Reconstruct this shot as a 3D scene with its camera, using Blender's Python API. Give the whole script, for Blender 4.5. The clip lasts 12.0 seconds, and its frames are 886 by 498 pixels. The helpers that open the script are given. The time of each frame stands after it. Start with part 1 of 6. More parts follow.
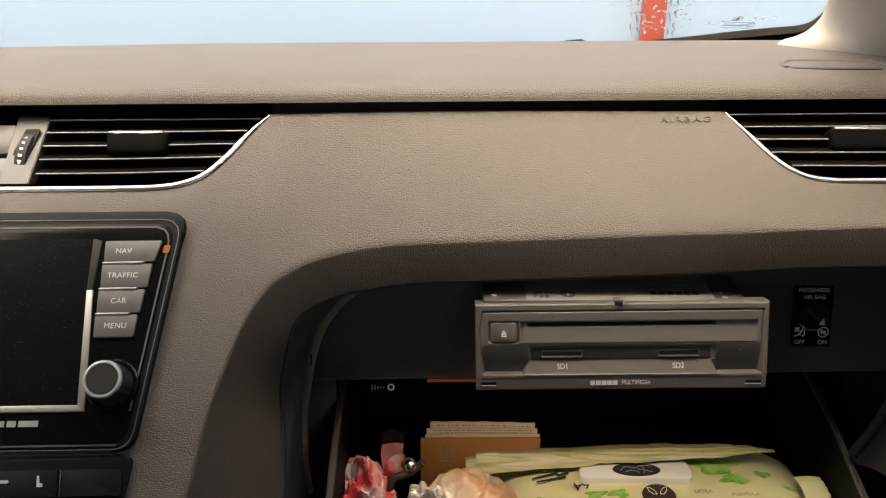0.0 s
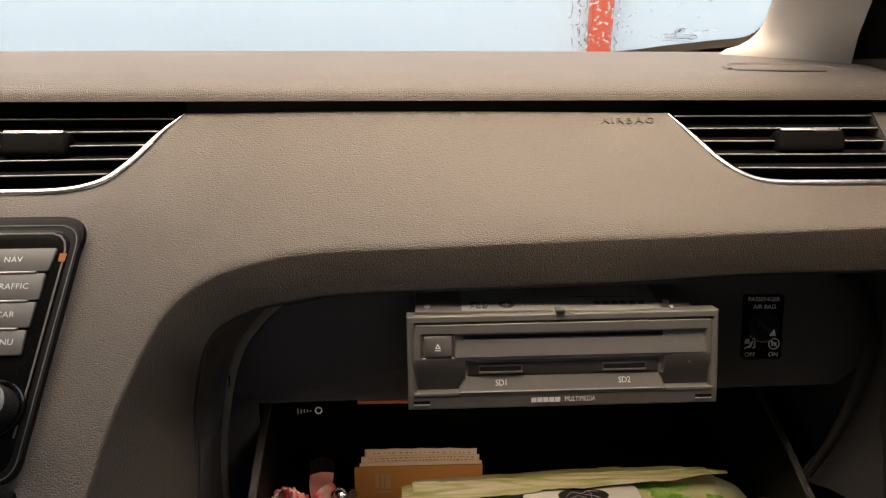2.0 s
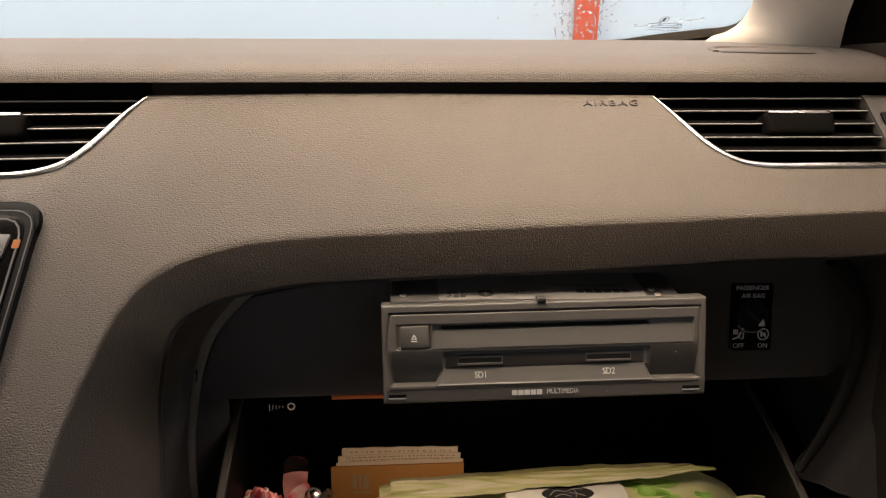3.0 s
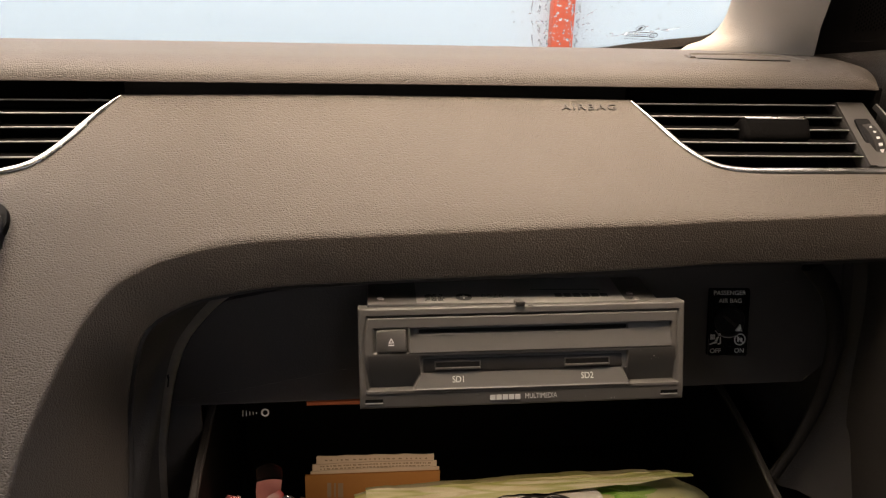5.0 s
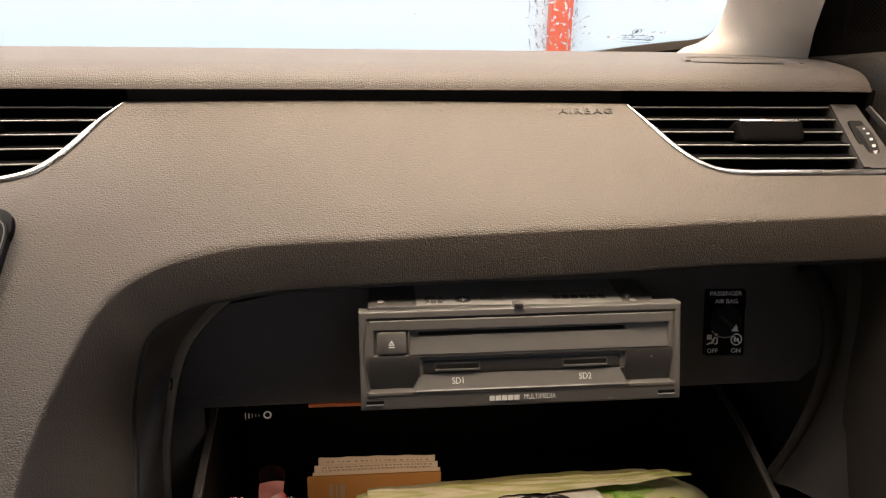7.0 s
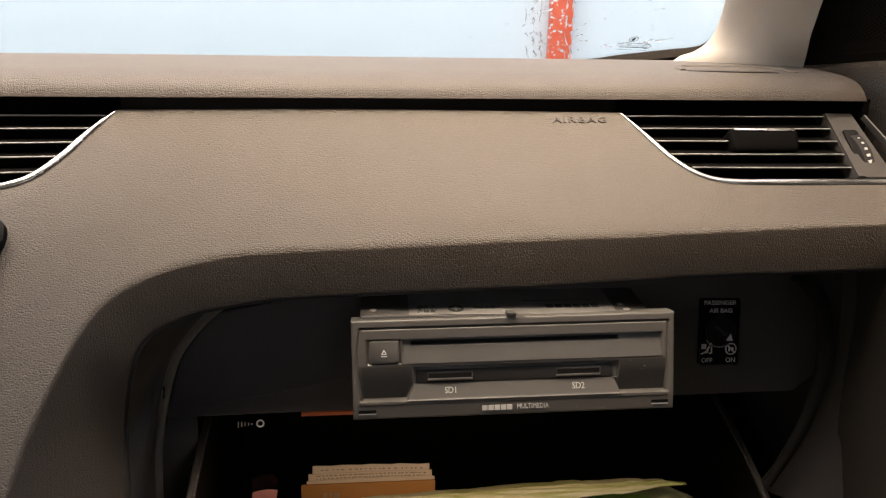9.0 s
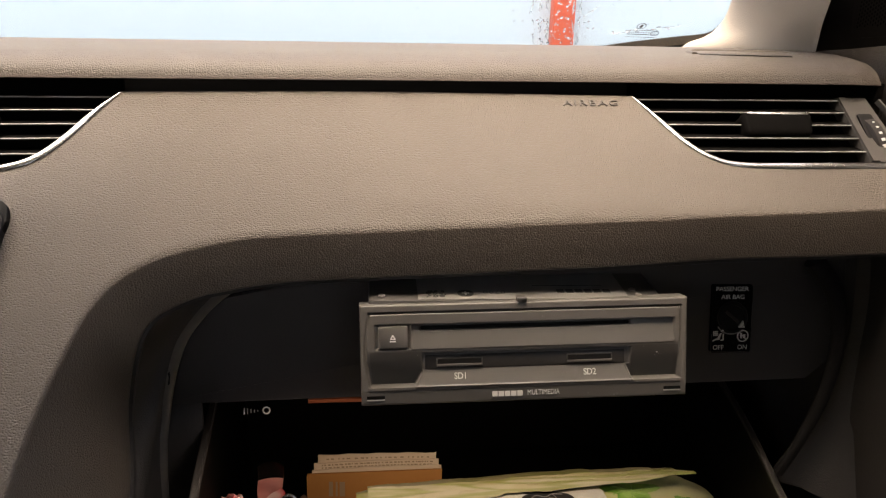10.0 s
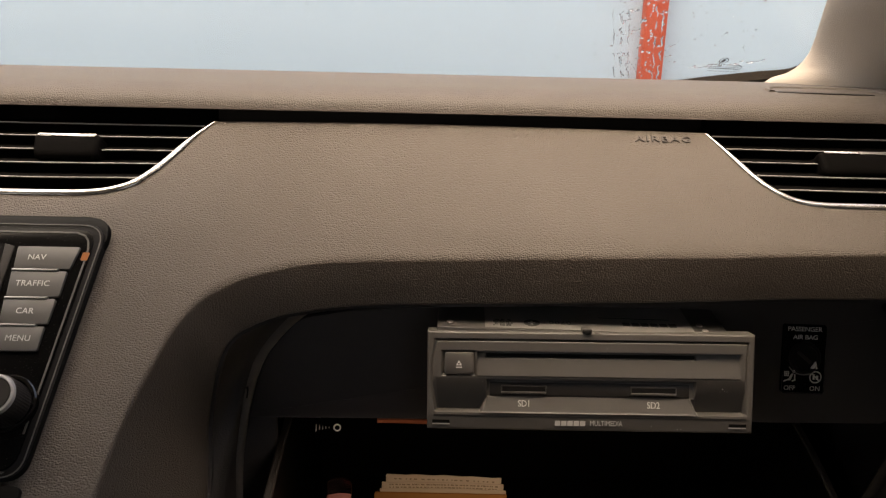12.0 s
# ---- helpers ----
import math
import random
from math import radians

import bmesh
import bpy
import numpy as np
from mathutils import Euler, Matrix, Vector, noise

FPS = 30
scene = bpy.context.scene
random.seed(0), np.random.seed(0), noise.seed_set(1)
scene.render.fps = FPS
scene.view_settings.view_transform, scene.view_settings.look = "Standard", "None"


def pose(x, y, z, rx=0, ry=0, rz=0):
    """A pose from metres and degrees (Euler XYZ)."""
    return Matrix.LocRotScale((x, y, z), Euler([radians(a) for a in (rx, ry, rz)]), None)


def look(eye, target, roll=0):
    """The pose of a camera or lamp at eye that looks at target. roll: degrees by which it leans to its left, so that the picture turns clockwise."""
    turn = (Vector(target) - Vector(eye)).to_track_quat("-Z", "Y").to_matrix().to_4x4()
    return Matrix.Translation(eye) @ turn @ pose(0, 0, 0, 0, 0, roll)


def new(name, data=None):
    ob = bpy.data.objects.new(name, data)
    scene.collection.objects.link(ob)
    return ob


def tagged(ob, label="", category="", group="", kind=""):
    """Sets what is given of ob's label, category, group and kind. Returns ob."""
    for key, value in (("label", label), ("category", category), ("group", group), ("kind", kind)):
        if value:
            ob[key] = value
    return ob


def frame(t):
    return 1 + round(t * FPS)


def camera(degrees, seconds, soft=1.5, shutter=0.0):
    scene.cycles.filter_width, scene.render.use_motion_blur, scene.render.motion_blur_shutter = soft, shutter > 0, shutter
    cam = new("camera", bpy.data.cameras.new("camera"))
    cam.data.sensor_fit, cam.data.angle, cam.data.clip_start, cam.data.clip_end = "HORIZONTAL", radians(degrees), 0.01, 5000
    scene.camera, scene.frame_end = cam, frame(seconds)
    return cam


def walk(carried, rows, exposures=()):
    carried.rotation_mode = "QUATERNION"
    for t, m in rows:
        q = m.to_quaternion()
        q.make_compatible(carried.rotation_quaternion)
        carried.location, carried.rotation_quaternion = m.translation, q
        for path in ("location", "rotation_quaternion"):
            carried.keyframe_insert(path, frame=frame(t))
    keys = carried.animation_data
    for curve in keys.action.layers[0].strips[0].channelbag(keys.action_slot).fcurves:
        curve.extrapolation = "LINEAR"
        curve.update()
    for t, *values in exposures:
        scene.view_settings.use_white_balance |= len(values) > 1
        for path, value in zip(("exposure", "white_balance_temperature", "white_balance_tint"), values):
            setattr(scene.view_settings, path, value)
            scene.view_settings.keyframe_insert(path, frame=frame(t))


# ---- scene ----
cam = camera(56.6, 12.0, 1.2)
PATH = [
    (0, (-0.124, -0.46, 0.99), (-0.085, 1.373, 0.19), -0.1),
    (0.5, (-0.11, -0.444, 0.976), (0.022, 1.416, 0.252), 0.2),
    (1, (-0.109, -0.434, 0.964), (0.025, 1.425, 0.239), -0.1),
    (1.5, (-0.108, -0.432, 0.961), (0.034, 1.428, 0.239), 0.4),
    (2, (-0.109, -0.432, 0.959), (0.046, 1.428, 0.241), 0.8),
    (2.5, (-0.104, -0.419, 0.944), (0.053, 1.442, 0.228), 0.6),
    (3, (-0.101, -0.417, 0.941), (0.084, 1.445, 0.237), 0.9),
    (3.5, (-0.097, -0.41, 0.932), (0.145, 1.45, 0.238), 1.4),
    (5.5, (-0.104, -0.417, 0.936), (0.144, 1.452, 0.268), 1.8),
    (6, (-0.103, -0.419, 0.938), (0.143, 1.451, 0.275), 1.6),
    (6.5, (-0.103, -0.418, 0.939), (0.144, 1.451, 0.272), 1.3),
    (7, (-0.103, -0.42, 0.937), (0.145, 1.448, 0.267), 1.4),
    (9, (-0.098, -0.419, 0.939), (0.147, 1.454, 0.28), 1.5),
    (9.5, (-0.1, -0.419, 0.936), (0.142, 1.453, 0.275), 1.4),
    (10, (-0.103, -0.414, 0.93), (0.143, 1.455, 0.262), 1.6),
    (10.5, (-0.106, -0.417, 0.934), (0.133, 1.452, 0.263), 1.6),
    (11, (-0.116, -0.425, 0.941), (0.069, 1.454, 0.281), 1.8),
    (11.5, (-0.095, -0.425, 0.941), (-0.026, 1.466, 0.294), 1.0),
    (12, (-0.096, -0.428, 0.938), (-0.052, 1.473, 0.32), 1.5),
]
EXPOSURE = [(0, 2.35, 7400, 11), (0.5, 1.98, 7400, 12), (1, 2.15, 7500, 13), (1.5, 2.35, 7500, 13), (2.5, 2.23, 7900, 14), (3, 2.25, 7900, 15), (3.5, 2.3, 7900, 15), (5.5, 2.28, 7800, 15), (6.5, 2.4, 7700, 14), (7, 2.55, 7600, 14), (9, 2.35, 7600, 14), (10, 2.45, 7600, 14), (10.5, 2.62, 7350, 13.5), (11, 2.2, 7700, 13), (12, 1.85, 8000, 15)]
walk(cam, [(t, look(*r)) for t, *r in PATH], EXPOSURE)

# ---- light ----
world = bpy.data.worlds.new("sky")
scene.world = world
world.use_nodes = True
wn = world.node_tree
sky = wn.nodes.new("ShaderNodeTexSky")
sky.sky_type, sky.sun_disc = "NISHITA", False
sky.sun_elevation, sky.sun_rotation = radians(81), radians(222)
sky.air_density, sky.dust_density = 1.0, 6.0
wn.links.new(sky.outputs[0], wn.nodes["Background"].inputs[0])
wn.nodes["Background"].inputs[1].default_value = 0.15
sun_data = bpy.data.lights.new("sun", "SUN")
sun_data.energy, sun_data.angle, sun_data.color = 0.9, radians(60), (1.0, 0.90, 0.76)
sun = new("sun", sun_data)
sun.matrix_world = look((-0.9, -0.45, 4.6), (0, 0, 0.8))


# ---- materials ----
def mat(name, a, b=None, rough=0.5, metal=0.0, grain=0.0, scale=400.0, mottle=12.0, spec=0.5, stretch=(1, 1, 1), vor=False):
    """A procedural surface: two tones mixed by coarse and fine noise, with a fine relief."""
    m = bpy.data.materials.new(name)
    m.use_nodes = True
    nt = m.node_tree
    bs = nt.nodes["Principled BSDF"]
    tc = nt.nodes.new("ShaderNodeTexCoord")
    mp = nt.nodes.new("ShaderNodeMapping")
    mp.inputs["Scale"].default_value = stretch
    nt.links.new(tc.outputs["Object"], mp.inputs[0])
    b = b or tuple(c * 0.8 for c in a)
    n1 = nt.nodes.new("ShaderNodeTexNoise")
    n1.inputs["Scale"].default_value, n1.inputs["Detail"].default_value = mottle, 6
    n2 = nt.nodes.new("ShaderNodeTexNoise")
    n2.inputs["Scale"].default_value, n2.inputs["Detail"].default_value = scale, 3
    for n in (n1, n2):
        nt.links.new(mp.outputs[0], n.inputs["Vector"])
    add = nt.nodes.new("ShaderNodeMath")
    add.operation = "MULTIPLY_ADD"
    nt.links.new(n2.outputs[0], add.inputs[0])
    add.inputs[1].default_value = 0.45
    sub = nt.nodes.new("ShaderNodeMath")
    sub.operation = "MULTIPLY_ADD"
    nt.links.new(n1.outputs[0], sub.inputs[0])
    sub.inputs[1].default_value, sub.inputs[2].default_value = 0.9, -0.2
    nt.links.new(sub.outputs[0], add.inputs[2])
    add.use_clamp = True
    mix = nt.nodes.new("ShaderNodeMix")
    mix.data_type = "RGBA"
    mix.inputs[6].default_value, mix.inputs[7].default_value = (*a, 1), (*b, 1)
    nt.links.new(add.outputs[0], mix.inputs[0])
    nt.links.new(mix.outputs[2], bs.inputs["Base Color"])
    bs.inputs["Metallic"].default_value = metal
    bs.inputs["Specular IOR Level"].default_value = spec
    rr = nt.nodes.new("ShaderNodeMath")
    rr.operation = "MULTIPLY_ADD"
    nt.links.new(n1.outputs[0], rr.inputs[0])
    rr.inputs[1].default_value, rr.inputs[2].default_value = 0.16, rough - 0.08
    rr.use_clamp = True
    nt.links.new(rr.outputs[0], bs.inputs["Roughness"])
    if grain > 0:
        bp = nt.nodes.new("ShaderNodeBump")
        bp.inputs["Strength"].default_value = 1.0
        bp.inputs["Distance"].default_value = grain
        if vor:
            wob = nt.nodes.new("ShaderNodeTexNoise")
            wob.inputs["Scale"].default_value, wob.inputs["Detail"].default_value = scale * 0.35, 2
            nt.links.new(mp.outputs[0], wob.inputs["Vector"])
            push = nt.nodes.new("ShaderNodeVectorMath")
            push.operation = "MULTIPLY_ADD"
            push.inputs[1].default_value = (0.5 / scale,) * 3
            nt.links.new(wob.outputs["Color"], push.inputs[0])
            nt.links.new(mp.outputs[0], push.inputs[2])
            v = nt.nodes.new("ShaderNodeTexVoronoi")
            v.feature = "F1"
            v.inputs["Scale"].default_value = scale
            v.inputs["Randomness"].default_value = 0.75
            nt.links.new(push.outputs[0], v.inputs["Vector"])
            sq = nt.nodes.new("ShaderNodeMath")
            sq.operation = "POWER"
            nt.links.new(v.outputs["Distance"], sq.inputs[0])
            sq.inputs[1].default_value = 2.0
            hump = nt.nodes.new("ShaderNodeMath")
            hump.operation, hump.inputs[0].default_value = "SUBTRACT", 1.0
            nt.links.new(sq.outputs[0], hump.inputs[1])
            nt.links.new(hump.outputs[0], bp.inputs["Height"])
        else:
            nt.links.new(n2.outputs[0], bp.inputs["Height"])
        nt.links.new(bp.outputs[0], bs.inputs["Normal"])
    return m


def glow(name, colour, strength):
    m = bpy.data.materials.new(name)
    m.use_nodes = True
    bs = m.node_tree.nodes["Principled BSDF"]
    bs.inputs["Base Color"].default_value = (*colour, 1)
    bs.inputs["Emission Color"].default_value = (*colour, 1)
    bs.inputs["Emission Strength"].default_value = strength
    return m


def clear(name, tint=(1, 1, 1), ior=1.33, rough=0.0):
    m = bpy.data.materials.new(name)
    m.use_nodes = True
    bs = m.node_tree.nodes["Principled BSDF"]
    bs.inputs["Base Color"].default_value = (*tint, 1)
    bs.inputs["Transmission Weight"].default_value = 1.0
    bs.inputs["IOR"].default_value, bs.inputs["Roughness"].default_value = ior, rough
    return m


def pane(name, tint):
    """Thin window glass: see-through with a Fresnel gloss."""
    m = bpy.data.materials.new(name)
    m.use_nodes = True
    nt = m.node_tree
    nt.nodes.remove(nt.nodes["Principled BSDF"])
    tr = nt.nodes.new("ShaderNodeBsdfTransparent")
    tr.inputs[0].default_value = (*tint, 1)
    gl = nt.nodes.new("ShaderNodeBsdfGlossy")
    gl.inputs["Roughness"].default_value = 0.02
    lw = nt.nodes.new("ShaderNodeLayerWeight")
    lw.inputs[0].default_value = 0.5
    pw = nt.nodes.new("ShaderNodeMath")
    pw.operation, pw.inputs[1].default_value = "POWER", 5.0
    nt.links.new(lw.outputs["Facing"], pw.inputs[0])
    fr = nt.nodes.new("ShaderNodeMath")
    fr.operation, fr.inputs[1].default_value, fr.inputs[2].default_value = "MULTIPLY_ADD", 0.5, 0.02
    nt.links.new(pw.outputs[0], fr.inputs[0])
    mx = nt.nodes.new("ShaderNodeMixShader")
    nt.links.new(fr.outputs[0], mx.inputs[0])
    nt.links.new(tr.outputs[0], mx.inputs[1])
    nt.links.new(gl.outputs[0], mx.inputs[2])
    nt.links.new(mx.outputs[0], nt.nodes["Material Output"].inputs[0])
    return m


def dusty(m, scale, amount, tone=0.30):
    """Scatters pale dust specks and faint smears over a dark glossy surface."""
    nt = m.node_tree
    bs = nt.nodes["Principled BSDF"]
    base = bs.inputs["Base Color"].links[0].from_socket
    tc = nt.nodes.new("ShaderNodeTexCoord")
    nz = nt.nodes.new("ShaderNodeTexNoise")
    nz.inputs["Scale"].default_value, nz.inputs["Detail"].default_value = scale, 2
    nt.links.new(tc.outputs["Object"], nz.inputs["Vector"])
    rp = nt.nodes.new("ShaderNodeMapRange")
    rp.inputs[1].default_value, rp.inputs[2].default_value, rp.inputs[4].default_value = 0.66, 0.74, amount
    nt.links.new(nz.outputs[0], rp.inputs[0])
    mx = nt.nodes.new("ShaderNodeMix")
    mx.data_type = "RGBA"
    mx.inputs[7].default_value = (tone, tone * 0.97, tone * 0.92, 1)
    nt.links.new(rp.outputs[0], mx.inputs[0])
    nt.links.new(base, mx.inputs[6])
    nt.links.new(mx.outputs[2], bs.inputs["Base Color"])
    return m


LEATHER = mat("dash_leather", (0.104, 0.085, 0.070), (0.088, 0.072, 0.059), 0.55, 0, 0.00050, 1080, 9, 0.36, (0.82, 1.0, 1.0), vor=True)
EMBOSSSHADE = mat("emboss_shade_leather", (0.062, 0.052, 0.043), (0.052, 0.043, 0.036), 0.55)
RIMGREY = mat("display_rim_plastic", (0.034, 0.030, 0.027), (0.028, 0.025, 0.022), 0.55, 0, 0.00006, 1500, 30, 0.15)
PADTOP = mat("dash_top_grain", (0.092, 0.076, 0.063), (0.080, 0.066, 0.055), 0.58, 0, 0.00030, 1050, 7, 0.32, (0.9, 1, 1), vor=True)
KEYDARK = mat("dark_key_plastic", (0.010, 0.009, 0.008), (0.008, 0.0072, 0.0065), 0.45, 0, 0.00005, 1500, 40, 0.15)
DARKPLA = mat("dark_plastic", (0.030, 0.026, 0.0235), (0.022, 0.019, 0.017), 0.6, 0, 0.00025, 900, 30, 0.28)
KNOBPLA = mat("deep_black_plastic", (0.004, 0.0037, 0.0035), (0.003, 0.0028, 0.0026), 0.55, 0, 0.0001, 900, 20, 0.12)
BACKPLA = mat("fine_grained_plastic", (0.058, 0.0515, 0.049), (0.048, 0.0425, 0.0405), 0.6, 0, 0.0002, 900, 30, 0.3)
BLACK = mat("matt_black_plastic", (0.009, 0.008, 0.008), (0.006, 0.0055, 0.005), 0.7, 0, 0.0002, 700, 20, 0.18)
GREYPLA = mat("grey_plastic", (0.064, 0.057, 0.050), (0.050, 0.045, 0.040), 0.45, 0, 0.00008, 1400, 25, 0.5)
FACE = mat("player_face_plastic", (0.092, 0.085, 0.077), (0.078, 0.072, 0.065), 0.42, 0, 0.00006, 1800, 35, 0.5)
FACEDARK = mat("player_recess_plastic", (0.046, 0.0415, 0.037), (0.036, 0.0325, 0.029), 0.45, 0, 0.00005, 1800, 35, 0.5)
CHEEKSHADE = mat("player_cheek_shade", (0.064, 0.059, 0.053), (0.052, 0.048, 0.043), 0.45, 0, 0.00006, 1800, 35, 0.5)
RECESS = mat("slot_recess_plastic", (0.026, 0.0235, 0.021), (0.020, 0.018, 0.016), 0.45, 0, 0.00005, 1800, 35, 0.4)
BRIGHT = mat("satin_silver", (0.44, 0.425, 0.40), (0.36, 0.35, 0.33), 0.35, 0.35)
STEEL = mat("zinc_steel", (0.16, 0.15, 0.14), (0.11, 0.105, 0.10), 0.4, 0.7, 0.00004, 900, 40)
LINEPLA = mat("glovebox_lining_plastic", (0.048, 0.044, 0.042), (0.038, 0.035, 0.0335), 0.6, 0, 0.0002, 900, 30, 0.25)
RIDGEPLA = mat("worn_lit_ridge_plastic", (0.14, 0.128, 0.115), (0.07, 0.064, 0.058), 0.40, 0, 0.0001, 300, 60, 0.5)
CHROME = mat("satin_chrome", (0.64, 0.63, 0.615), (0.46, 0.45, 0.437), 0.26, 1.0, 0.00002, 800, 30)
RINGCHROME = mat("polished_ring", (0.80, 0.79, 0.77), (0.72, 0.71, 0.69), 0.2, 0.5)
SLATGLINT = mat("slat_glint", (0.30, 0.28, 0.26), (0.24, 0.225, 0.21), 0.4)
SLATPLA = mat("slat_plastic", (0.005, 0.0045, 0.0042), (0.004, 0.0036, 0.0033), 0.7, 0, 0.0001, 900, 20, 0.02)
GLOSS = dusty(mat("piano_black", (0.004, 0.004, 0.004), (0.006, 0.0056, 0.0052), 0.22, 0, 0.0, 900, 60, 0.05), 900, 0.14)
PIANO = mat("glossy_black", (0.005, 0.005, 0.005), (0.007, 0.0066, 0.006), 0.12, 0, 0.0, 900, 60, 0.5)
SCREEN = dusty(mat("dusty_screen", (0.003, 0.003, 0.0034), (0.006, 0.0056, 0.0056), 0.3, 0, 0.0, 700, 30, 0.04), 700, 0.12)
KEYGREY = mat("key_plastic", (0.095, 0.089, 0.082), (0.08, 0.075, 0.069), 0.5, 0, 0.00004, 1500, 40)
SILVER = mat("silver_paint", (0.34, 0.32, 0.295), (0.28, 0.26, 0.24), 0.4, 0.6, 0.00003, 1500, 40)
PRINT = mat("white_print", (0.75, 0.74, 0.72), (0.68, 0.67, 0.65), 0.5)
PRINTSOFT = mat("soft_print", (0.52, 0.51, 0.49), (0.46, 0.45, 0.43), 0.5)
PRINTDIM = mat("grey_print", (0.30, 0.29, 0.28), (0.25, 0.24, 0.23), 0.5)
BROWNINK = mat("brown_ink", (0.38, 0.27, 0.17), (0.30, 0.21, 0.13), 0.6)
INK = mat("black_ink", (0.02, 0.02, 0.02), (0.03, 0.03, 0.03), 0.5)
LABELPAPER = mat("silver_label", (0.23, 0.22, 0.205), (0.19, 0.18, 0.165), 0.4, 0.1, 0.00003, 600, 60)
PILLAR = mat("beige_pillar_fabric", (0.45, 0.395, 0.33), (0.39, 0.34, 0.28), 0.8, 0, 0.0005, 1000, 20, 0.2)
HEADLINER = mat("grey_headliner", (0.40, 0.37, 0.33), (0.36, 0.33, 0.29), 0.9, 0, 0.0006, 500, 10, 0.1)
DOORTRIM = mat("door_leather", (0.068, 0.060, 0.053), (0.056, 0.049, 0.044), 0.55, 0, 0.0005, 640, 15, 0.4, vor=True)
CLOTH = mat("seat_cloth", (0.17, 0.163, 0.156), (0.138, 0.133, 0.128), 0.9, 0, 0.0008, 700, 18, 0.1)
CARPET = mat("carpet", (0.10, 0.095, 0.088), (0.075, 0.07, 0.065), 0.95, 0, 0.002, 500, 15, 0.1)
CARD = mat("brown_card", (0.46, 0.21, 0.062), (0.39, 0.175, 0.05), 0.7, 0, 0.0001, 500, 25, 0.3)
PAPER = mat("cream_paper", (0.72, 0.58, 0.42), (0.66, 0.52, 0.37), 0.8, 0, 0.0001, 500, 25, 0.2)
ORANGE = glow("orange_glow", (0.30, 0.075, 0.025), 0.003)
AMBER = mat("amber_reflection_paint", (0.34, 0.105, 0.02), (0.27, 0.08, 0.016), 0.3)
WALLBLUE = mat("pale_blue_render", (0.545, 0.65, 0.705), (0.51, 0.615, 0.67), 0.85, 0, 0.0006, 60, 1.3, 0.2)
REDPAINT = mat("red_paint", (0.62, 0.10, 0.045), (0.50, 0.075, 0.035), 0.5, 0, 0.001, 60, 9)
ASPHALT = mat("wet_asphalt", (0.06, 0.06, 0.06), (0.04, 0.04, 0.042), 0.6, 0, 0.004, 90, 2)
def see_through_print(name, a, b):
    """Ceramic dots fused to the glass: brown from inside, with some daylight coming through."""
    m = mat(name, a, b, 0.6, 0, 0.0, 1600, 300)
    nt = m.node_tree
    tl = nt.nodes.new("ShaderNodeBsdfTranslucent")
    tl.inputs[0].default_value = (0.045, 0.035, 0.027, 1)
    mx = nt.nodes.new("ShaderNodeMixShader")
    mx.inputs[0].default_value = 0.5
    nt.links.new(nt.nodes["Principled BSDF"].outputs[0], mx.inputs[1])
    nt.links.new(tl.outputs[0], mx.inputs[2])
    nt.links.new(mx.outputs[0], nt.nodes["Material Output"].inputs[0])
    return m


FRIT = see_through_print("brown_frit", (0.26, 0.215, 0.17), (0.07, 0.058, 0.047))
GLASS = pane("windscreen_glass", (0.93, 0.96, 0.96))
WATER = clear("rain_water", (1, 1, 1), 1.33)


# ---- small tools ----
def part(name, bm, material, parent=None, label="", smooth=True, sharp=38):
    """Links a bmesh, in world coordinates, as one mesh under a thing."""
    me = bpy.data.meshes.new(name)
    bmesh.ops.recalc_face_normals(bm, faces=bm.faces)
    bm.to_mesh(me)
    bm.free()
    if smooth:
        me.shade_smooth()
        me.set_sharp_from_angle(angle=radians(sharp))
    me.materials.append(material)
    ob = new(name, me)
    if parent is not None:
        ob.parent = parent
        ob.matrix_parent_inverse = parent.matrix_basis.inverted() if parent.type == "EMPTY" else Matrix.Identity(4)
    if label:
        ob["label"] = label
    return ob


def thing(name, at, label, category, group="", kind=""):
    ob = new(name)
    ob.empty_display_size = 0.02
    ob.matrix_basis = Matrix.Translation(at)
    return tagged(ob, label, category, group, kind)


def box(bm, lo, hi, bevel=0.0, m=None, seg=2):
    """A box from corner to corner, with rounded edges."""
    c = [(a + b) / 2 for a, b in zip(lo, hi)]
    s = [b - a for a, b in zip(lo, hi)]
    tmp = bmesh.new()
    bmesh.ops.create_cube(tmp, size=1, matrix=Matrix.Translation(c) @ Matrix.Diagonal((*s, 1)))
    if bevel:
        bmesh.ops.bevel(tmp, geom=tmp.edges[:], offset=min(bevel, min(s) * 0.45), segments=seg, affect="EDGES", profile=0.5)
    join(bm, tmp, m)
    return bm


def join(bm, tmp, m=None):
    if m is not None:
        bmesh.ops.transform(tmp, matrix=m, verts=tmp.verts)
    at = [bm.verts.new(v.co) for v in tmp.verts]
    tmp.verts.index_update()
    for f in tmp.faces:
        bm.faces.new([at[v.index] for v in f.verts])
    tmp.free()


def rounded(pts, r, n=5):
    """A closed 2D outline with its corners rounded by r (one number, or one a corner)."""
    out = []
    for i, p in enumerate(pts):
        ri = r[i] if isinstance(r, (list, tuple)) else r
        p, a, b = Vector(p), Vector(pts[i - 1]), Vector(pts[(i + 1) % len(pts)])
        if ri <= 0:
            out.append(tuple(p))
            continue
        da, db = (a - p).normalized(), (b - p).normalized()
        half = da.angle(db) / 2
        d = min(ri / math.tan(half), (a - p).length * 0.49, (b - p).length * 0.49)
        for k in range(n + 1):
            t = k / n
            out.append(tuple((1 - t) ** 2 * (p + da * d) + 2 * t * (1 - t) * p + t * t * (p + db * d)))
    return out


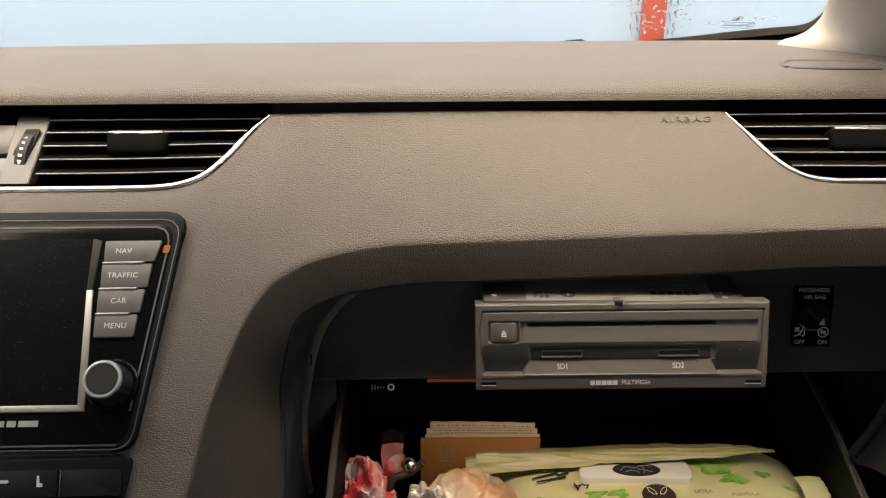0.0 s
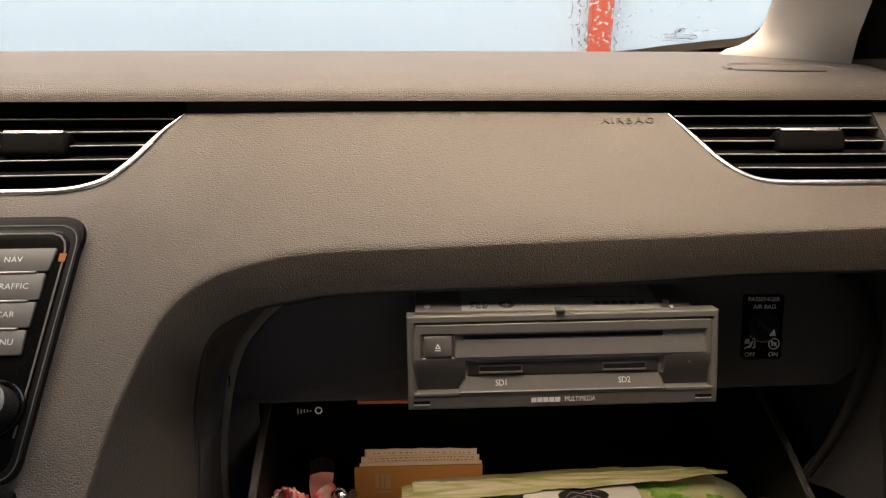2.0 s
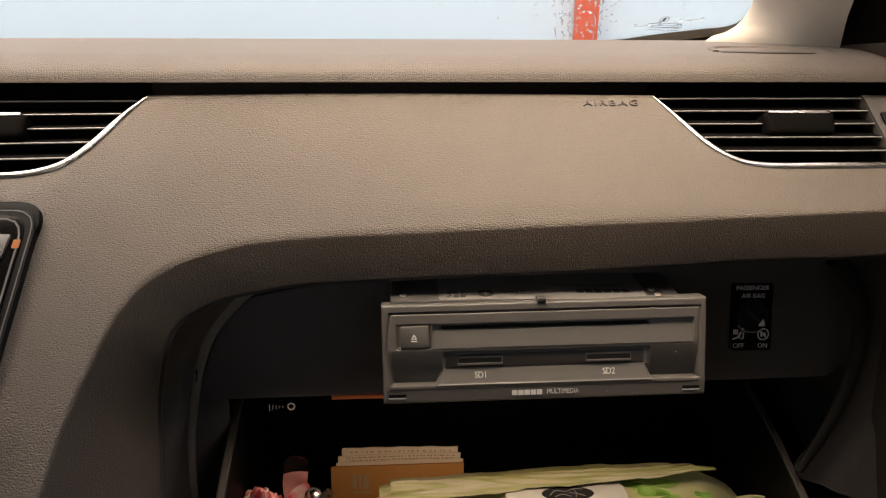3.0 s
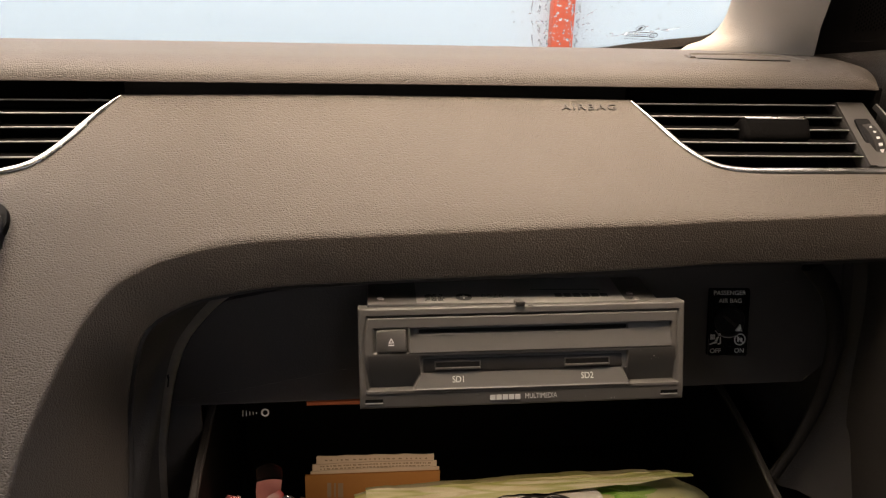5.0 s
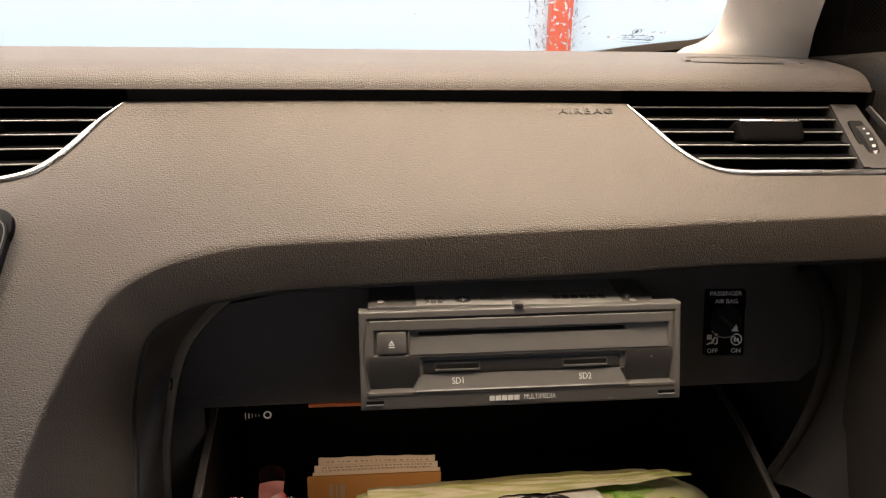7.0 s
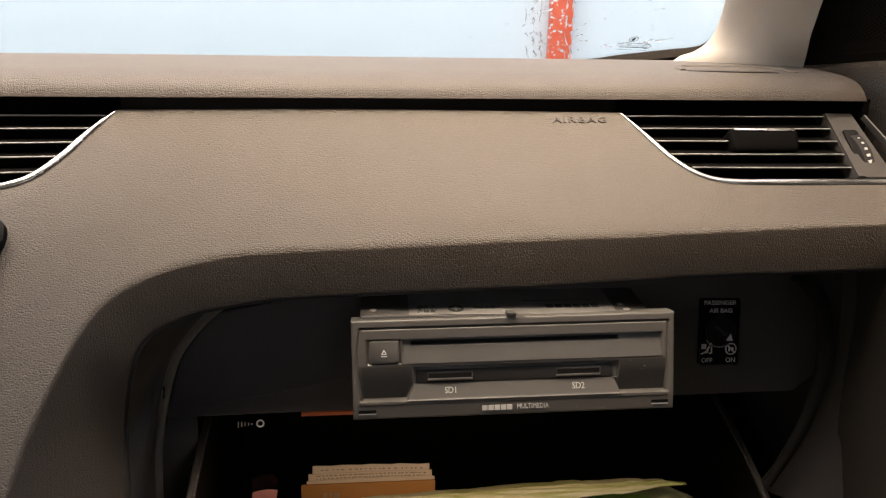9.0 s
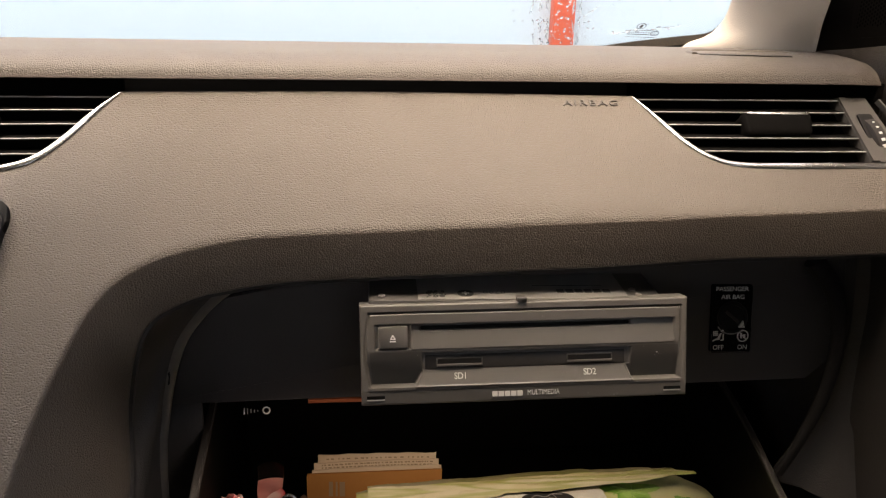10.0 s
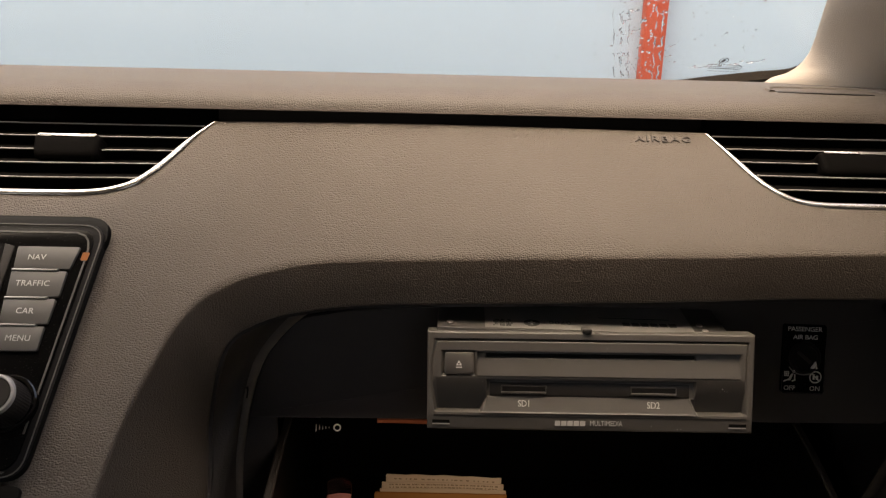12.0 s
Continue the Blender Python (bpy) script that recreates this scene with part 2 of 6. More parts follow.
def prism(bm, outline, lo, hi, m=None, bevel=0.0):
    """A flat plate: a 2D outline (u, v) from depth lo to hi; the face at hi may be bevelled."""
    tmp = bmesh.new()
    low = [tmp.verts.new((u, v, lo)) for u, v in outline]
    top = [tmp.verts.new((u, v, hi)) for u, v in outline]
    n = len(outline)
    tmp.faces.new(low[::-1])
    f = tmp.faces.new(top)
    for i in range(n):
        tmp.faces.new((low[i], low[(i + 1) % n], top[(i + 1) % n], top[i]))
    if bevel:
        bmesh.ops.bevel(tmp, geom=list(f.edges), offset=bevel, segments=2, affect="EDGES", profile=0.5)
    join(bm, tmp, m)
    return bm


def spline(pts, n):
    """n points, evenly spaced, on a smooth curve through pts."""
    P_ = [Vector(p) for p in pts]
    P_ = [2 * P_[0] - P_[1]] + P_ + [2 * P_[-1] - P_[-2]]
    out = []
    for i in range(1, len(P_) - 2):
        a, b, c, d = P_[i - 1:i + 3]
        for k in range(16):
            t = k / 16
            out.append(0.5 * (2 * b + (c - a) * t + (2 * a - 5 * b + 4 * c - d) * t * t + (3 * b - a - 3 * c + d) * t ** 3))
    out.append(P_[-2])
    length = [0]
    for a, b in zip(out, out[1:]):
        length.append(length[-1] + (b - a).length)
    res, j = [], 0
    for k in range(n):
        s = length[-1] * k / (n - 1)
        while j < len(out) - 2 and length[j + 1] < s:
            j += 1
        w = (s - length[j]) / max(1e-9, length[j + 1] - length[j])
        res.append(out[j].lerp(out[j + 1], min(1, w)))
    return res


def grid(bm, rows, close=False):
    """A sheet through rows of points, or a closed tube if close is set."""
    vs = [[bm.verts.new(p) for p in r] for r in rows]
    for a, b in zip(vs, vs[1:]):
        for i in range(len(a) - (0 if close else 1)):
            j = (i + 1) % len(a)
            bm.faces.new((a[i], a[j], b[j], b[i]))
    return vs


def thick(bm, depth):
    """Gives the sheet in bm a thickness, away from its normals."""
    bmesh.ops.recalc_face_normals(bm, faces=bm.faces)
    bmesh.ops.solidify(bm, geom=bm.faces[:] + bm.edges[:] + bm.verts[:], thickness=depth)


def sweep(bm, path, section, up=Vector((0, 0, 1))):
    """A section of (side, up) points carried along a path, with closed ends."""
    rows = []
    for i, p in enumerate(path):
        d = (path[min(i + 1, len(path) - 1)] - path[max(i - 1, 0)]).normalized()
        u = (up(p) if callable(up) else up)
        u = (u - d * u.dot(d)).normalized()
        s = d.cross(u)
        rows.append([p + s * a + u * b for a, b in section])
    vs = grid(bm, rows, True)
    bm.faces.new(vs[0][::-1])
    bm.faces.new(vs[-1])


def ring(r, n, squash=1.0):
    return [(r * math.cos(2 * math.pi * k / n), squash * r * math.sin(2 * math.pi * k / n)) for k in range(n)]


def turned(bm, profile, n, m=None):
    """A turned solid: (radius, height) points round the z axis."""
    tmp = bmesh.new()
    rows = [[Vector((r * math.cos(2 * math.pi * k / n), r * math.sin(2 * math.pi * k / n), h)) for k in range(n)] for r, h in profile]
    vs = grid(tmp, rows, True)
    tmp.faces.new(vs[0][::-1])
    tmp.faces.new(vs[-1])
    join(bm, tmp, m)
    return bm


def letters(name, text, size, m, material, parent, deep=0.0002, spacing=1.0, wide=1.0):
    """Words as a thin mesh, centred on m, in the plane of m's x and y."""
    cu = bpy.data.curves.new(name, "FONT")
    cu.body, cu.size, cu.extrude, cu.space_character = text, size, deep, spacing
    cu.align_x, cu.align_y, cu.resolution_u = "CENTER", "CENTER", 3
    ob = bpy.data.objects.new(name, cu)
    scene.collection.objects.link(ob)
    bpy.context.view_layer.update()
    me = bpy.data.meshes.new_from_object(ob.evaluated_get(bpy.context.evaluated_depsgraph_get()))
    bpy.data.objects.remove(ob)
    bm = bmesh.new()
    bm.from_mesh(me)
    bmesh.ops.transform(bm, matrix=m @ Matrix.Diagonal((wide, 1, 1, 1)), verts=bm.verts)
    return part(name, bm, material, parent, smooth=False)


def axes(o, u, v):
    """A frame at o with its x along u and its y along v."""
    u = Vector(u).normalized()
    w = u.cross(Vector(v)).normalized()
    v = w.cross(u)
    m = Matrix((u, v, w)).transposed().to_4x4()
    m.translation = o
    return m


# ---- the dashboard's main face ----
def smax(a, b, e):
    return (a + b + math.sqrt((a - b) ** 2 + e * e)) / 2


def bulge(x):
    b = smax(0.09 * (x + 0.17), 0.16 * (-0.195 - x) - 0.00225, 0.004) - 0.0004
    cap = 0.0145 if x < -0.1 else 0.03
    return -smax(-b, -cap, 0.003)


def face_y(x, z):
    h = max(0.0, min(1.0, (0.85 - z) / 0.05))
    return 0.087 - (0.850 - z) - h * bulge(x)


def on_face(x, z, out=0.0):
    """A point of the sloping main face, out metres proud of it."""
    return Vector((x, face_y(x, z) - out * 0.7071, z + out * 0.7071))


# ---- setting outside ----
bm = bmesh.new()
n = 24
grid(bm, [[Vector((-300 + 600 * i / n, -300 + 600 * j / n, 0)) for i in range(n + 1)] for j in range(n + 1)])
tagged(part("ground", bm, ASPHALT), "wet dark asphalt yard round the car", "ground", kind="structure")
bm = box(bmesh.new(), (-9, 2.46, 0), (9, 2.7, 2.6), 0.01)
tagged(part("wall_north", bm, WALLBLUE), "pale blue rendered wall in front of the car", "wall", kind="structure")
post = thing("red_post", (0.660, 2.42, 0), "red painted steel post standing against the pale wall", "post")
bm = box(bmesh.new(), (0.622, 2.40, 0), (0.698, 2.456, 2.5), 0.006)
part("shaft", bm, REDPAINT, post)
bm = box(bmesh.new(), (0.585, 2.38, 0), (0.735, 2.456, 0.02), 0.003)
part("base_plate", bm, REDPAINT, post)

# ---- cabin shell ----
MID = -0.42


def glass_y(x, z):
    return 0.49 - 0.20 * (x - MID) ** 2 - (z - 0.845) * 1.6


win = thing("window_1", (MID, 0.46, 0.83), "raked windscreen, wet with rain drops outside", "window", kind="structure")
bm = bmesh.new()
rows = []
for k in range(25):
    z = 0.815 + (1.245 - 0.815) * k / 24
    w = 0.72 - 0.13 * (z - 0.83) / 0.43
    rows.append([Vector((x, glass_y(x, z), z)) for x in [MID + w * (-1 + 2 * i / 48) for i in range(49)]])
grid(bm, rows)
thick(bm, 0.005)
windscreen = part("windscreen_pane", bm, GLASS, win)
windscreen.visible_shadow = False

bm = box(bmesh.new(), (-1.12, -2.1, 1.255), (0.28, -0.32, 1.285), 0.006)
tagged(part("ceiling", bm, HEADLINER), "light grey cloth headliner", "ceiling", kind="structure")
bm = bmesh.new()
rows = []
for k in range(9):
    row = []
    for i in range(41):
        x = -1.10 + 1.36 * i / 40
        front = -0.125 - 0.10 * (x - MID) ** 2 + 0.15 * math.exp(-((x + 0.32) / 0.16) ** 2)   # unseen bulge added to shade the centre of the dash
        y = front + (-0.34 - front) * k / 8
        row.append(Vector((x, y, min(1.256, 0.845 + (0.49 - 0.20 * (x - MID) ** 2 - y) / 1.6 - 0.030))))
    rows.append(row)
grid(bm, rows)
thick(bm, 0.012)
tagged(part("trim", bm, HEADLINER), "grey cloth header above the windscreen", "header trim", kind="structure")
bm = box(bmesh.new(), (-1.18, -2.1, 0.20), (0.34, 0.55, 0.23), 0.005)
tagged(part("floor", bm, CARPET), "dark carpeted car floor", "floor", kind="structure")
bm = box(bmesh.new(), (-1.18, 0.52, 0.20), (0.34, 0.55, 0.80), 0.005)
box(bm, (-1.18, 0.43, 0.792), (0.34, 0.55, 0.806), 0.002)
tagged(part("wall_bulkhead", bm, BLACK), "black bulkhead behind the dashboard", "wall", kind="structure")
bm = box(bmesh.new(), (-1.18, -2.14, 0.20), (0.34, -2.1, 1.27), 0.01)
tagged(part("wall_south", bm, CLOTH), "grey cloth rear end of the cabin", "wall", kind="structure")
for sx, nm in ((0.30, "wall_east"), (-1.14, "wall_west")):
    bm = box(bmesh.new(), (sx - 0.02, -2.1, 0.20), (sx + 0.02, 0.5, 0.84), 0.012)
    # unseen upper boxes added over the side windows to keep light out
    if nm == "wall_east":
        box(bm, (sx - 0.02, -0.80, 0.82), (sx + 0.02, 0.0, 1.26), 0.012)
    else:
        box(bm, (sx - 0.02, -1.00, 0.82), (sx + 0.02, 0.5, 1.26), 0.012)
    tagged(part(nm, bm, DARKPLA), "dark side of the cabin, closed up at the windows to block light", "wall", kind="structure")


def a_pillar(mirror):
    """Fabric-covered windscreen pillar that grows out of the dashboard's end."""
    left = spline([(0.1975, 0.3045, 0.845), (0.2006, 0.3025, 0.8594), (0.2189, 0.2926, 0.8677), (0.2250, 0.2762, 0.8813), (0.2217, 0.2579, 0.8966), (0.2162, 0.2409, 0.9108),
                   (0.205, 0.205, 0.94), (0.16, 0.05, 1.06), (0.10, -0.17, 1.26)], 60)
    right = spline([(0.2440, 0.1660, 0.862), (0.2404, 0.1581, 0.8728), (0.2340, 0.1460, 0.8835), (0.2266, 0.1326, 0.8940), (0.2205, 0.119, 0.905), (0.2141, 0.1044, 0.9175),
                    (0.202, 0.075, 0.94), (0.155, -0.06, 1.06), (0.095, -0.26, 1.26)], 60)
    rows = []
    for a, b in zip(left, right):
        row = [Vector((a.x + 0.05, a.y + 0.035, a.z)), Vector((a.x + 0.012, a.y + 0.012, a.z))]
        for k in range(15):
            t = k / 14
            p = a.lerp(b, t)
            bow = 0.016 * math.sin(math.pi * t ** 0.62) ** 0.9
            row.append(p + Vector((-0.93, -0.22, 0.30)) * bow)
        row += [b + Vector((0.012, 0.030, 0)), b + Vector((0.045, 0.075, 0))]
        rows.append([Vector((2 * MID - p.x, p.y, p.z)) for p in row] if mirror else row)
    bm = bmesh.new()
    grid(bm, rows, True)
    return bm


tagged(part("trim", a_pillar(False), PILLAR), "beige fabric windscreen pillar trim", "pillar trim", kind="structure")
tagged(part("trim", a_pillar(True), PILLAR), "beige fabric windscreen pillar trim", "pillar trim", kind="structure")

# ---- dashboard ----
dash = thing("dashboard", (MID, 0.2, 0.23), "brown grained soft dashboard with an open glovebox", "dashboard")

# upper pad: a rounded lip, a nearly flat top that falls away to the windscreen
PAD = [(0.130, 0.8602), (0.114, 0.8600), (0.1030, 0.8592), (0.0950, 0.8585), (0.0900, 0.8584), (0.0878, 0.8586), (0.0867, 0.8595), (0.0868, 0.8612), (0.0890, 0.8644), (0.0935, 0.8679), (0.0995, 0.8707),
       (0.109, 0.8727), (0.124, 0.8733), (0.155, 0.8727), (0.20, 0.8697), (0.25, 0.8655), (0.30, 0.8608), (0.335, 0.8572), (0.355, 0.8542), (0.38, 0.848), (0.42, 0.834), (0.46, 0.815)]
prof = spline([(0, y, z) for y, z in PAD], 90)
rows = []
for i in range(111):
    x = -1.13 + 1.396 * i / 110
    e = max(0.0, (x - 0.230) / 0.036)
    drop = 0.012 * (1 - math.sqrt(max(0.0, 1 - e * e))) if e < 1 else 0.012
    bow = 0.0012 * math.sin((x + 0.25) * 5.5)
    row = []
    for p in prof:
        near = max(0.0, 1 - max(0.0, p.y - 0.084) / 0.07)
        far = max(0.0, (p.y - 0.30) / 0.16)
        fz = 0.0045 * max(0.0, (-0.33 - x) / 0.2) * min(1, far * 2)
        row.append(Vector((x, p.y + drop * near * 3.0 + bow, p.z - drop * (0.55 + near) * (1 if p.z > 0.862 else 0.35) - fz)))
    rows.append(row)
bm = bmesh.new()
vs = grid(bm, rows)
bm.faces.new(vs[-1])
top_pad = part("top_pad", bm, PADTOP, dash)

# the main face with its cut-outs for the vents, the crease and the band that rolls under it
CUT_L = [(-0.2950, 0.8149), (-0.2815, 0.8162), (-0.2685, 0.8199), (-0.2555, 0.8285), (-0.2422, 0.8404), (-0.2290, 0.8505)]
CUT_R = [(0.0805, 0.8500), (0.0937, 0.8378), (0.1066, 0.8267), (0.1208, 0.8199), (0.1370, 0.8177), (0.160, 0.8174)]
TOP = [(-0.2290, 0.8505), (-0.10, 0.8514), (0.0805, 0.8500)]
CREASE = [(-0.283, 0.58), (-0.272, 0.63), (-0.2596, 0.6818), (-0.2525, 0.7110), (-0.2435, 0.7330), (-0.2337, 0.7520), (-0.2220, 0.7646), (-0.2090, 0.7711), (-0.1953, 0.7758),
          (-0.1655, 0.7817), (-0.1350, 0.7845), (-0.0728, 0.7874), (0.0224, 0.7918), (0.0710, 0.7937), (0.1205, 0.7963), (0.2100, 0.7995), (0.29, 0.8015)]
RIM = [(-0.2121, 0.5464), (-0.2129, 0.6069), (-0.2142, 0.6605), (-0.2175, 0.6926), (-0.2156, 0.7134), (-0.2116, 0.7328), (-0.2056, 0.741), (-0.1972, 0.7454),
       (-0.1826, 0.7502), (-0.1672, 0.7529), (-0.136, 0.7568), (-0.0725, 0.7601), (0.0251, 0.7645), (0.0748, 0.7671), (0.1254, 0.7699), (0.2171, 0.772), (0.2925, 0.7739)]
V = 26


def ease(t):
    t = max(0.0, min(1.0, t))
    return t * t * (3 - 2 * t)


def stretches(pts, cuts, counts):
    """One smooth curve through pts, cut at the points nearest to cuts and sampled stretch by stretch."""
    fine = spline([(x, 0, z) for x, z in pts], 1200)
    at = [0] + [min(range(1200), key=lambda i: (fine[i] - Vector((x, 0, z))).length) for x, z in cuts] + [1199]
    out = []
    for a, b_, n in zip(at, at[1:], counts):
        out.append([fine[round(a + (b_ - a) * k / (n - 1))] for k in range(n)])
    return out


NS = (60, 100, 50)
ups = [spline([(x, 0, z) for x, z in c], n) for c, n in ((CUT_L, NS[0]), (TOP, NS[1]), (CUT_R + [(0.22, 0.8174), (0.29, 0.8174)], NS[2]))]
creases = stretches(CREASE, [(-0.2235, 0.7634), (0.0710, 0.7937)], NS)
rims = stretches(RIM, [(-0.2095, 0.7336), (0.0738, 0.7682)], NS)
far = spline([(-0.95, 0, 0.8147), (-0.60, 0, 0.8147), (-0.2950, 0, 0.8147)], 40)
far_low = spline([(-0.95, 0, 0.58), (-0.60, 0, 0.58), (-0.283, 0, 0.58)], 40)
S = [(far, far_low, None)] + list(zip(ups, creases, rims))


def face_cols(A, B):
    cols = []
    for p, q in zip(A, B):
        col = []
        for k in range(V + 1):
            t = k / V
            t = t + 0.06 * math.sin(2 * math.pi * t)
            col.append(on_face(p.x + (q.x - p.x) * t, p.z + (q.z - p.z) * t))
        cols.append([Vector((p.x, col[0].y + 0.012, p.z - 0.002)), Vector((p.x, col[0].y + 0.003, p.z + 0.0006))] + col)
    return cols


FLANK = Vector((-0.103, -0.418, 0.938))     # the flank widens along lines from here
bm_face, bm_rim = bmesh.new(), bmesh.new()
all_cols, rim_cols = [], []
for A, B, C in S:
    cols = face_cols(A, B)
    if C:
        for col, q, r in zip(cols, B, C):
            p0 = Vector((q.x, face_y(q.x, q.z), q.z))
            p1 = Vector((r.x, face_y(r.x, r.z) + 0.0287 + 0.030 * ease((0.735 - r.z) / 0.055), r.z))
            if r.x < -0.15:      # the flank reaches deeper in
                p1 = FLANK + (p1 - FLANK) * (1 + 0.034 * ease((0.755 - r.z) / 0.07) / (p1.y - FLANK.y))
            for t in (0.045, 0.125, 0.25, 0.375, 0.5, 0.625, 0.75, 0.875, 0.96, 0.985, 1.0):
                col.append(p0.lerp(p1, t) + Vector((0, -0.0005, 0.0002)) * math.sin(math.pi * t))
            into = (p1 - p0).normalized()
            lip = p1 + into * 0.0015 + Vector((0, 0.004, 0))
            col.append(p1 + into * 0.0010 + Vector((0, 0.0012, 0)))
            col.append(lip)
            side = max(0.0, into.x)
            end = max(lip.y + 0.014, 0.052)
            rim_cols.append([lip + Vector((0, -0.001, 0))] + [Vector((lip.x + 0.010 * side * t, lip.y + 0.003 + (end - lip.y - 0.003) * t, lip.z + 0.002 * (1 - side) * t)) for t in (0, 0.3, 0.6, 1.0)])
    else:
        for col in cols:
            last = col[-1]
            for k in range(13):
                col.append(last + Vector((0, 0.0005 * (k + 1), -0.001 * (k + 1))))
    all_cols += cols if not all_cols else cols[1:]
grid(bm_face, all_cols)
part("airbag_panel", bm_face, LEATHER, dash, sharp=75)
grid(bm_rim, rim_cols)
thick(bm_rim, 0.002)
part("glovebox_surround", bm_rim, LINEPLA, dash, "dark plastic return of the glovebox opening")

# embossed word on the soft panel, its relief shading painted as darker brown
letters("lettering", "AIRBAG", 0.0068, axes(on_face(0.0522, 0.8468, 0.0003), (1, 0, 0), (0, 0.82, 0.57)), EMBOSSSHADE, dash, 0.0005, 1.22, 1.30)

# black bar behind the lip: the shade of the gap as colour
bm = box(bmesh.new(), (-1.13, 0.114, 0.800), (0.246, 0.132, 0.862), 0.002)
part("channel", bm, BLACK, dash, "black bar that gives the gap under the lip its shade")

# speaker slot near the pillar
bm = bmesh.new()
path = spline([(0.1345, 0.1250, 0.8733), (0.1362, 0.1385, 0.8732), (0.1430, 0.1490, 0.8729), (0.1520, 0.1525, 0.8728), (0.1820, 0.1515, 0.8728), (0.2085, 0.1435, 0.8728), (0.2140, 0.1200, 0.8725)], 50)
sweep(bm, path, [(-0.0022, 0.0002), (-0.0012, 0.0012), (0.0012, 0.0012), (0.0022, 0.0002), (0.0022, -0.002), (-0.0022, -0.002)])
part("demister_rim", bm, PADTOP, dash, "raised edge of the side window outlet")
bm = bmesh.new()
path = spline([(0.1375, 0.1245, 0.8734), (0.1639, 0.1195, 0.8736), (0.1990, 0.1180, 0.8734)], 24)
sweep(bm, path, [(-0.0024, 0.0003), (0.0024, 0.0003), (0.0024, -0.002), (-0.0024, -0.002)])
part("demister_slot", bm, DARKPLA, dash)


# ---- air vents ----
UPF = (0, 0.7071, 0.7071)


def cut_x(z, right):
    """Where the slanted trim stands at height z."""
    c = [(x, zz) for x, zz in (CUT_R if right else CUT_L[::-1])]
    for (x0, z0), (x1, z1) in zip(c, c[1:]):
        if z1 <= z <= z0:
            return x0 + (x1 - x0) * (z0 - z) / (z0 - z1)
    return c[0][0] if z > c[0][1] else c[-1][0]


def air_vent(right):
    v = thing("air_vent", (0.16, 0.1, 0.817) if right else (-0.31, 0.1, 0.814), "black slatted air vent edged with bright chrome", "air vent", "dashboard air vents")
    x_end = 0.2212 if right else -0.3785
    bm = bmesh.new()
    lo, hi = (0.085, 0.262) if right else (-0.46, -0.232)
    box(bm, (lo, 0.104, 0.795), (hi, 0.113, 0.858), 0.001)
    box(bm, (lo, face_y(lo, 0.81) + 0.008, 0.797), (hi, 0.106, 0.800), 0.0008)
    part("housing", bm, SLATPLA, v)
    for z in (0.8478, 0.8416, 0.8354, 0.8291, 0.8229) if right else (0.8472, 0.8408, 0.8341, 0.8275, 0.8206):
        bm = bmesh.new()
        xc = cut_x(z, right)
        x0, x1 = sorted((xc + (0.003 if right else -0.003), x_end))
        pts = [Vector((x, face_y(x, z) + 0.008, z)) for x in (x0, (x0 + x1) / 2, x1)]
        rows = []
        for p in spline(pts, 9):
            rows.append([p + Vector((0, a, b)) for a, b in ((0, -0.0004), (0.0003, 0.0005), (0.0012, 0.0007), (0.016, 0.0002), (0.016, -0.0006), (0.0008, -0.0009))])
        vs = grid(bm, rows, True)
        bm.faces.new(vs[0][::-1])
        bm.faces.new(vs[-1])
        slat = part("slat", bm, SLATPLA, v)
        # light caught by the slat's front edge, painted as a pale strip
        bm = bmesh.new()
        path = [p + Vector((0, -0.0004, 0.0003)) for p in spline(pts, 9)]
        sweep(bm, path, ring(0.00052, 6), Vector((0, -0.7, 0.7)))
        part("slat_glint", bm, SLATGLINT, slat, "pale strip painted as the lit front edge of the slat")
    # sliding knob on the middle slats
    xa, xb = (0.1468, 0.1938) if right else (-0.3362, -0.2948)
    bm = bmesh.new()
    f = axes(Vector(((xa + xb) / 2, face_y((xa + xb) / 2, 0.8388) + 0.0025, 0.8388)), (1, 0, 0), (0, 0.62, 0.78))
    w = (xb - xa) / 2
    outline = rounded([(-w, 0.0042), (w, 0.0042), (w - 0.0016, -0.0116), (-w + 0.0016, -0.0116)], [0.0028, 0.0028, 0.0046, 0.0046], 8)
    rows = []
    for o, h in ((0, -0.010), (0, 0.0002), (0.0003, 0.0014), (0.0010, 0.0024), (0.0022, 0.0031), (0.0040, 0.0034), (0.0060, 0.0035)):
        rows.append([f @ Vector((u * (1 - o / w), -0.0037 + (v_ + 0.0037) * (1 - o / 0.0079), h)) for u, v_ in outline])
    vs = grid(bm, rows, True)
    bm.faces.new(vs[-1])
    knob = part("knob", bm, SLATPLA, v, "black sliding knob")
    bm = bmesh.new()
    prism(bm, rounded([(-w + 0.0026, 0.0040), (w - 0.0026, 0.0040), (w - 0.0034, 0.0024), (-w + 0.0034, 0.0024)], 0.0006), 0.0005, 0.0036, f, 0.0006)
    part("knob_strip", bm, CHROME, knob, "bright strip on the knob")
    # end plate with thumbwheel
    bm = bmesh.new()
    ex = [(0.2218, 0.8500), (0.2420, 0.8500), (0.2470, 0.8186), (0.2212, 0.8186)] if right else [(-0.3995, 0.8500), (-0.3775, 0.8500), (-0.3815, 0.8162), (-0.4005, 0.8162)]
    A = [Vector((x, face_y(x, z) + 0.006, z)) for x, z in ex]
    B = [p + Vector((0, 0.012, -0.004)) for p in A]
    a = [bm.verts.new(p) for p in A]
    b = [bm.verts.new(p) for p in B]
    bm.faces.new(a)
    bm.faces.new(b[::-1])
    for i in range(4):
        bm.faces.new((a[i], b[i], b[(i + 1) % 4], a[(i + 1) % 4]))
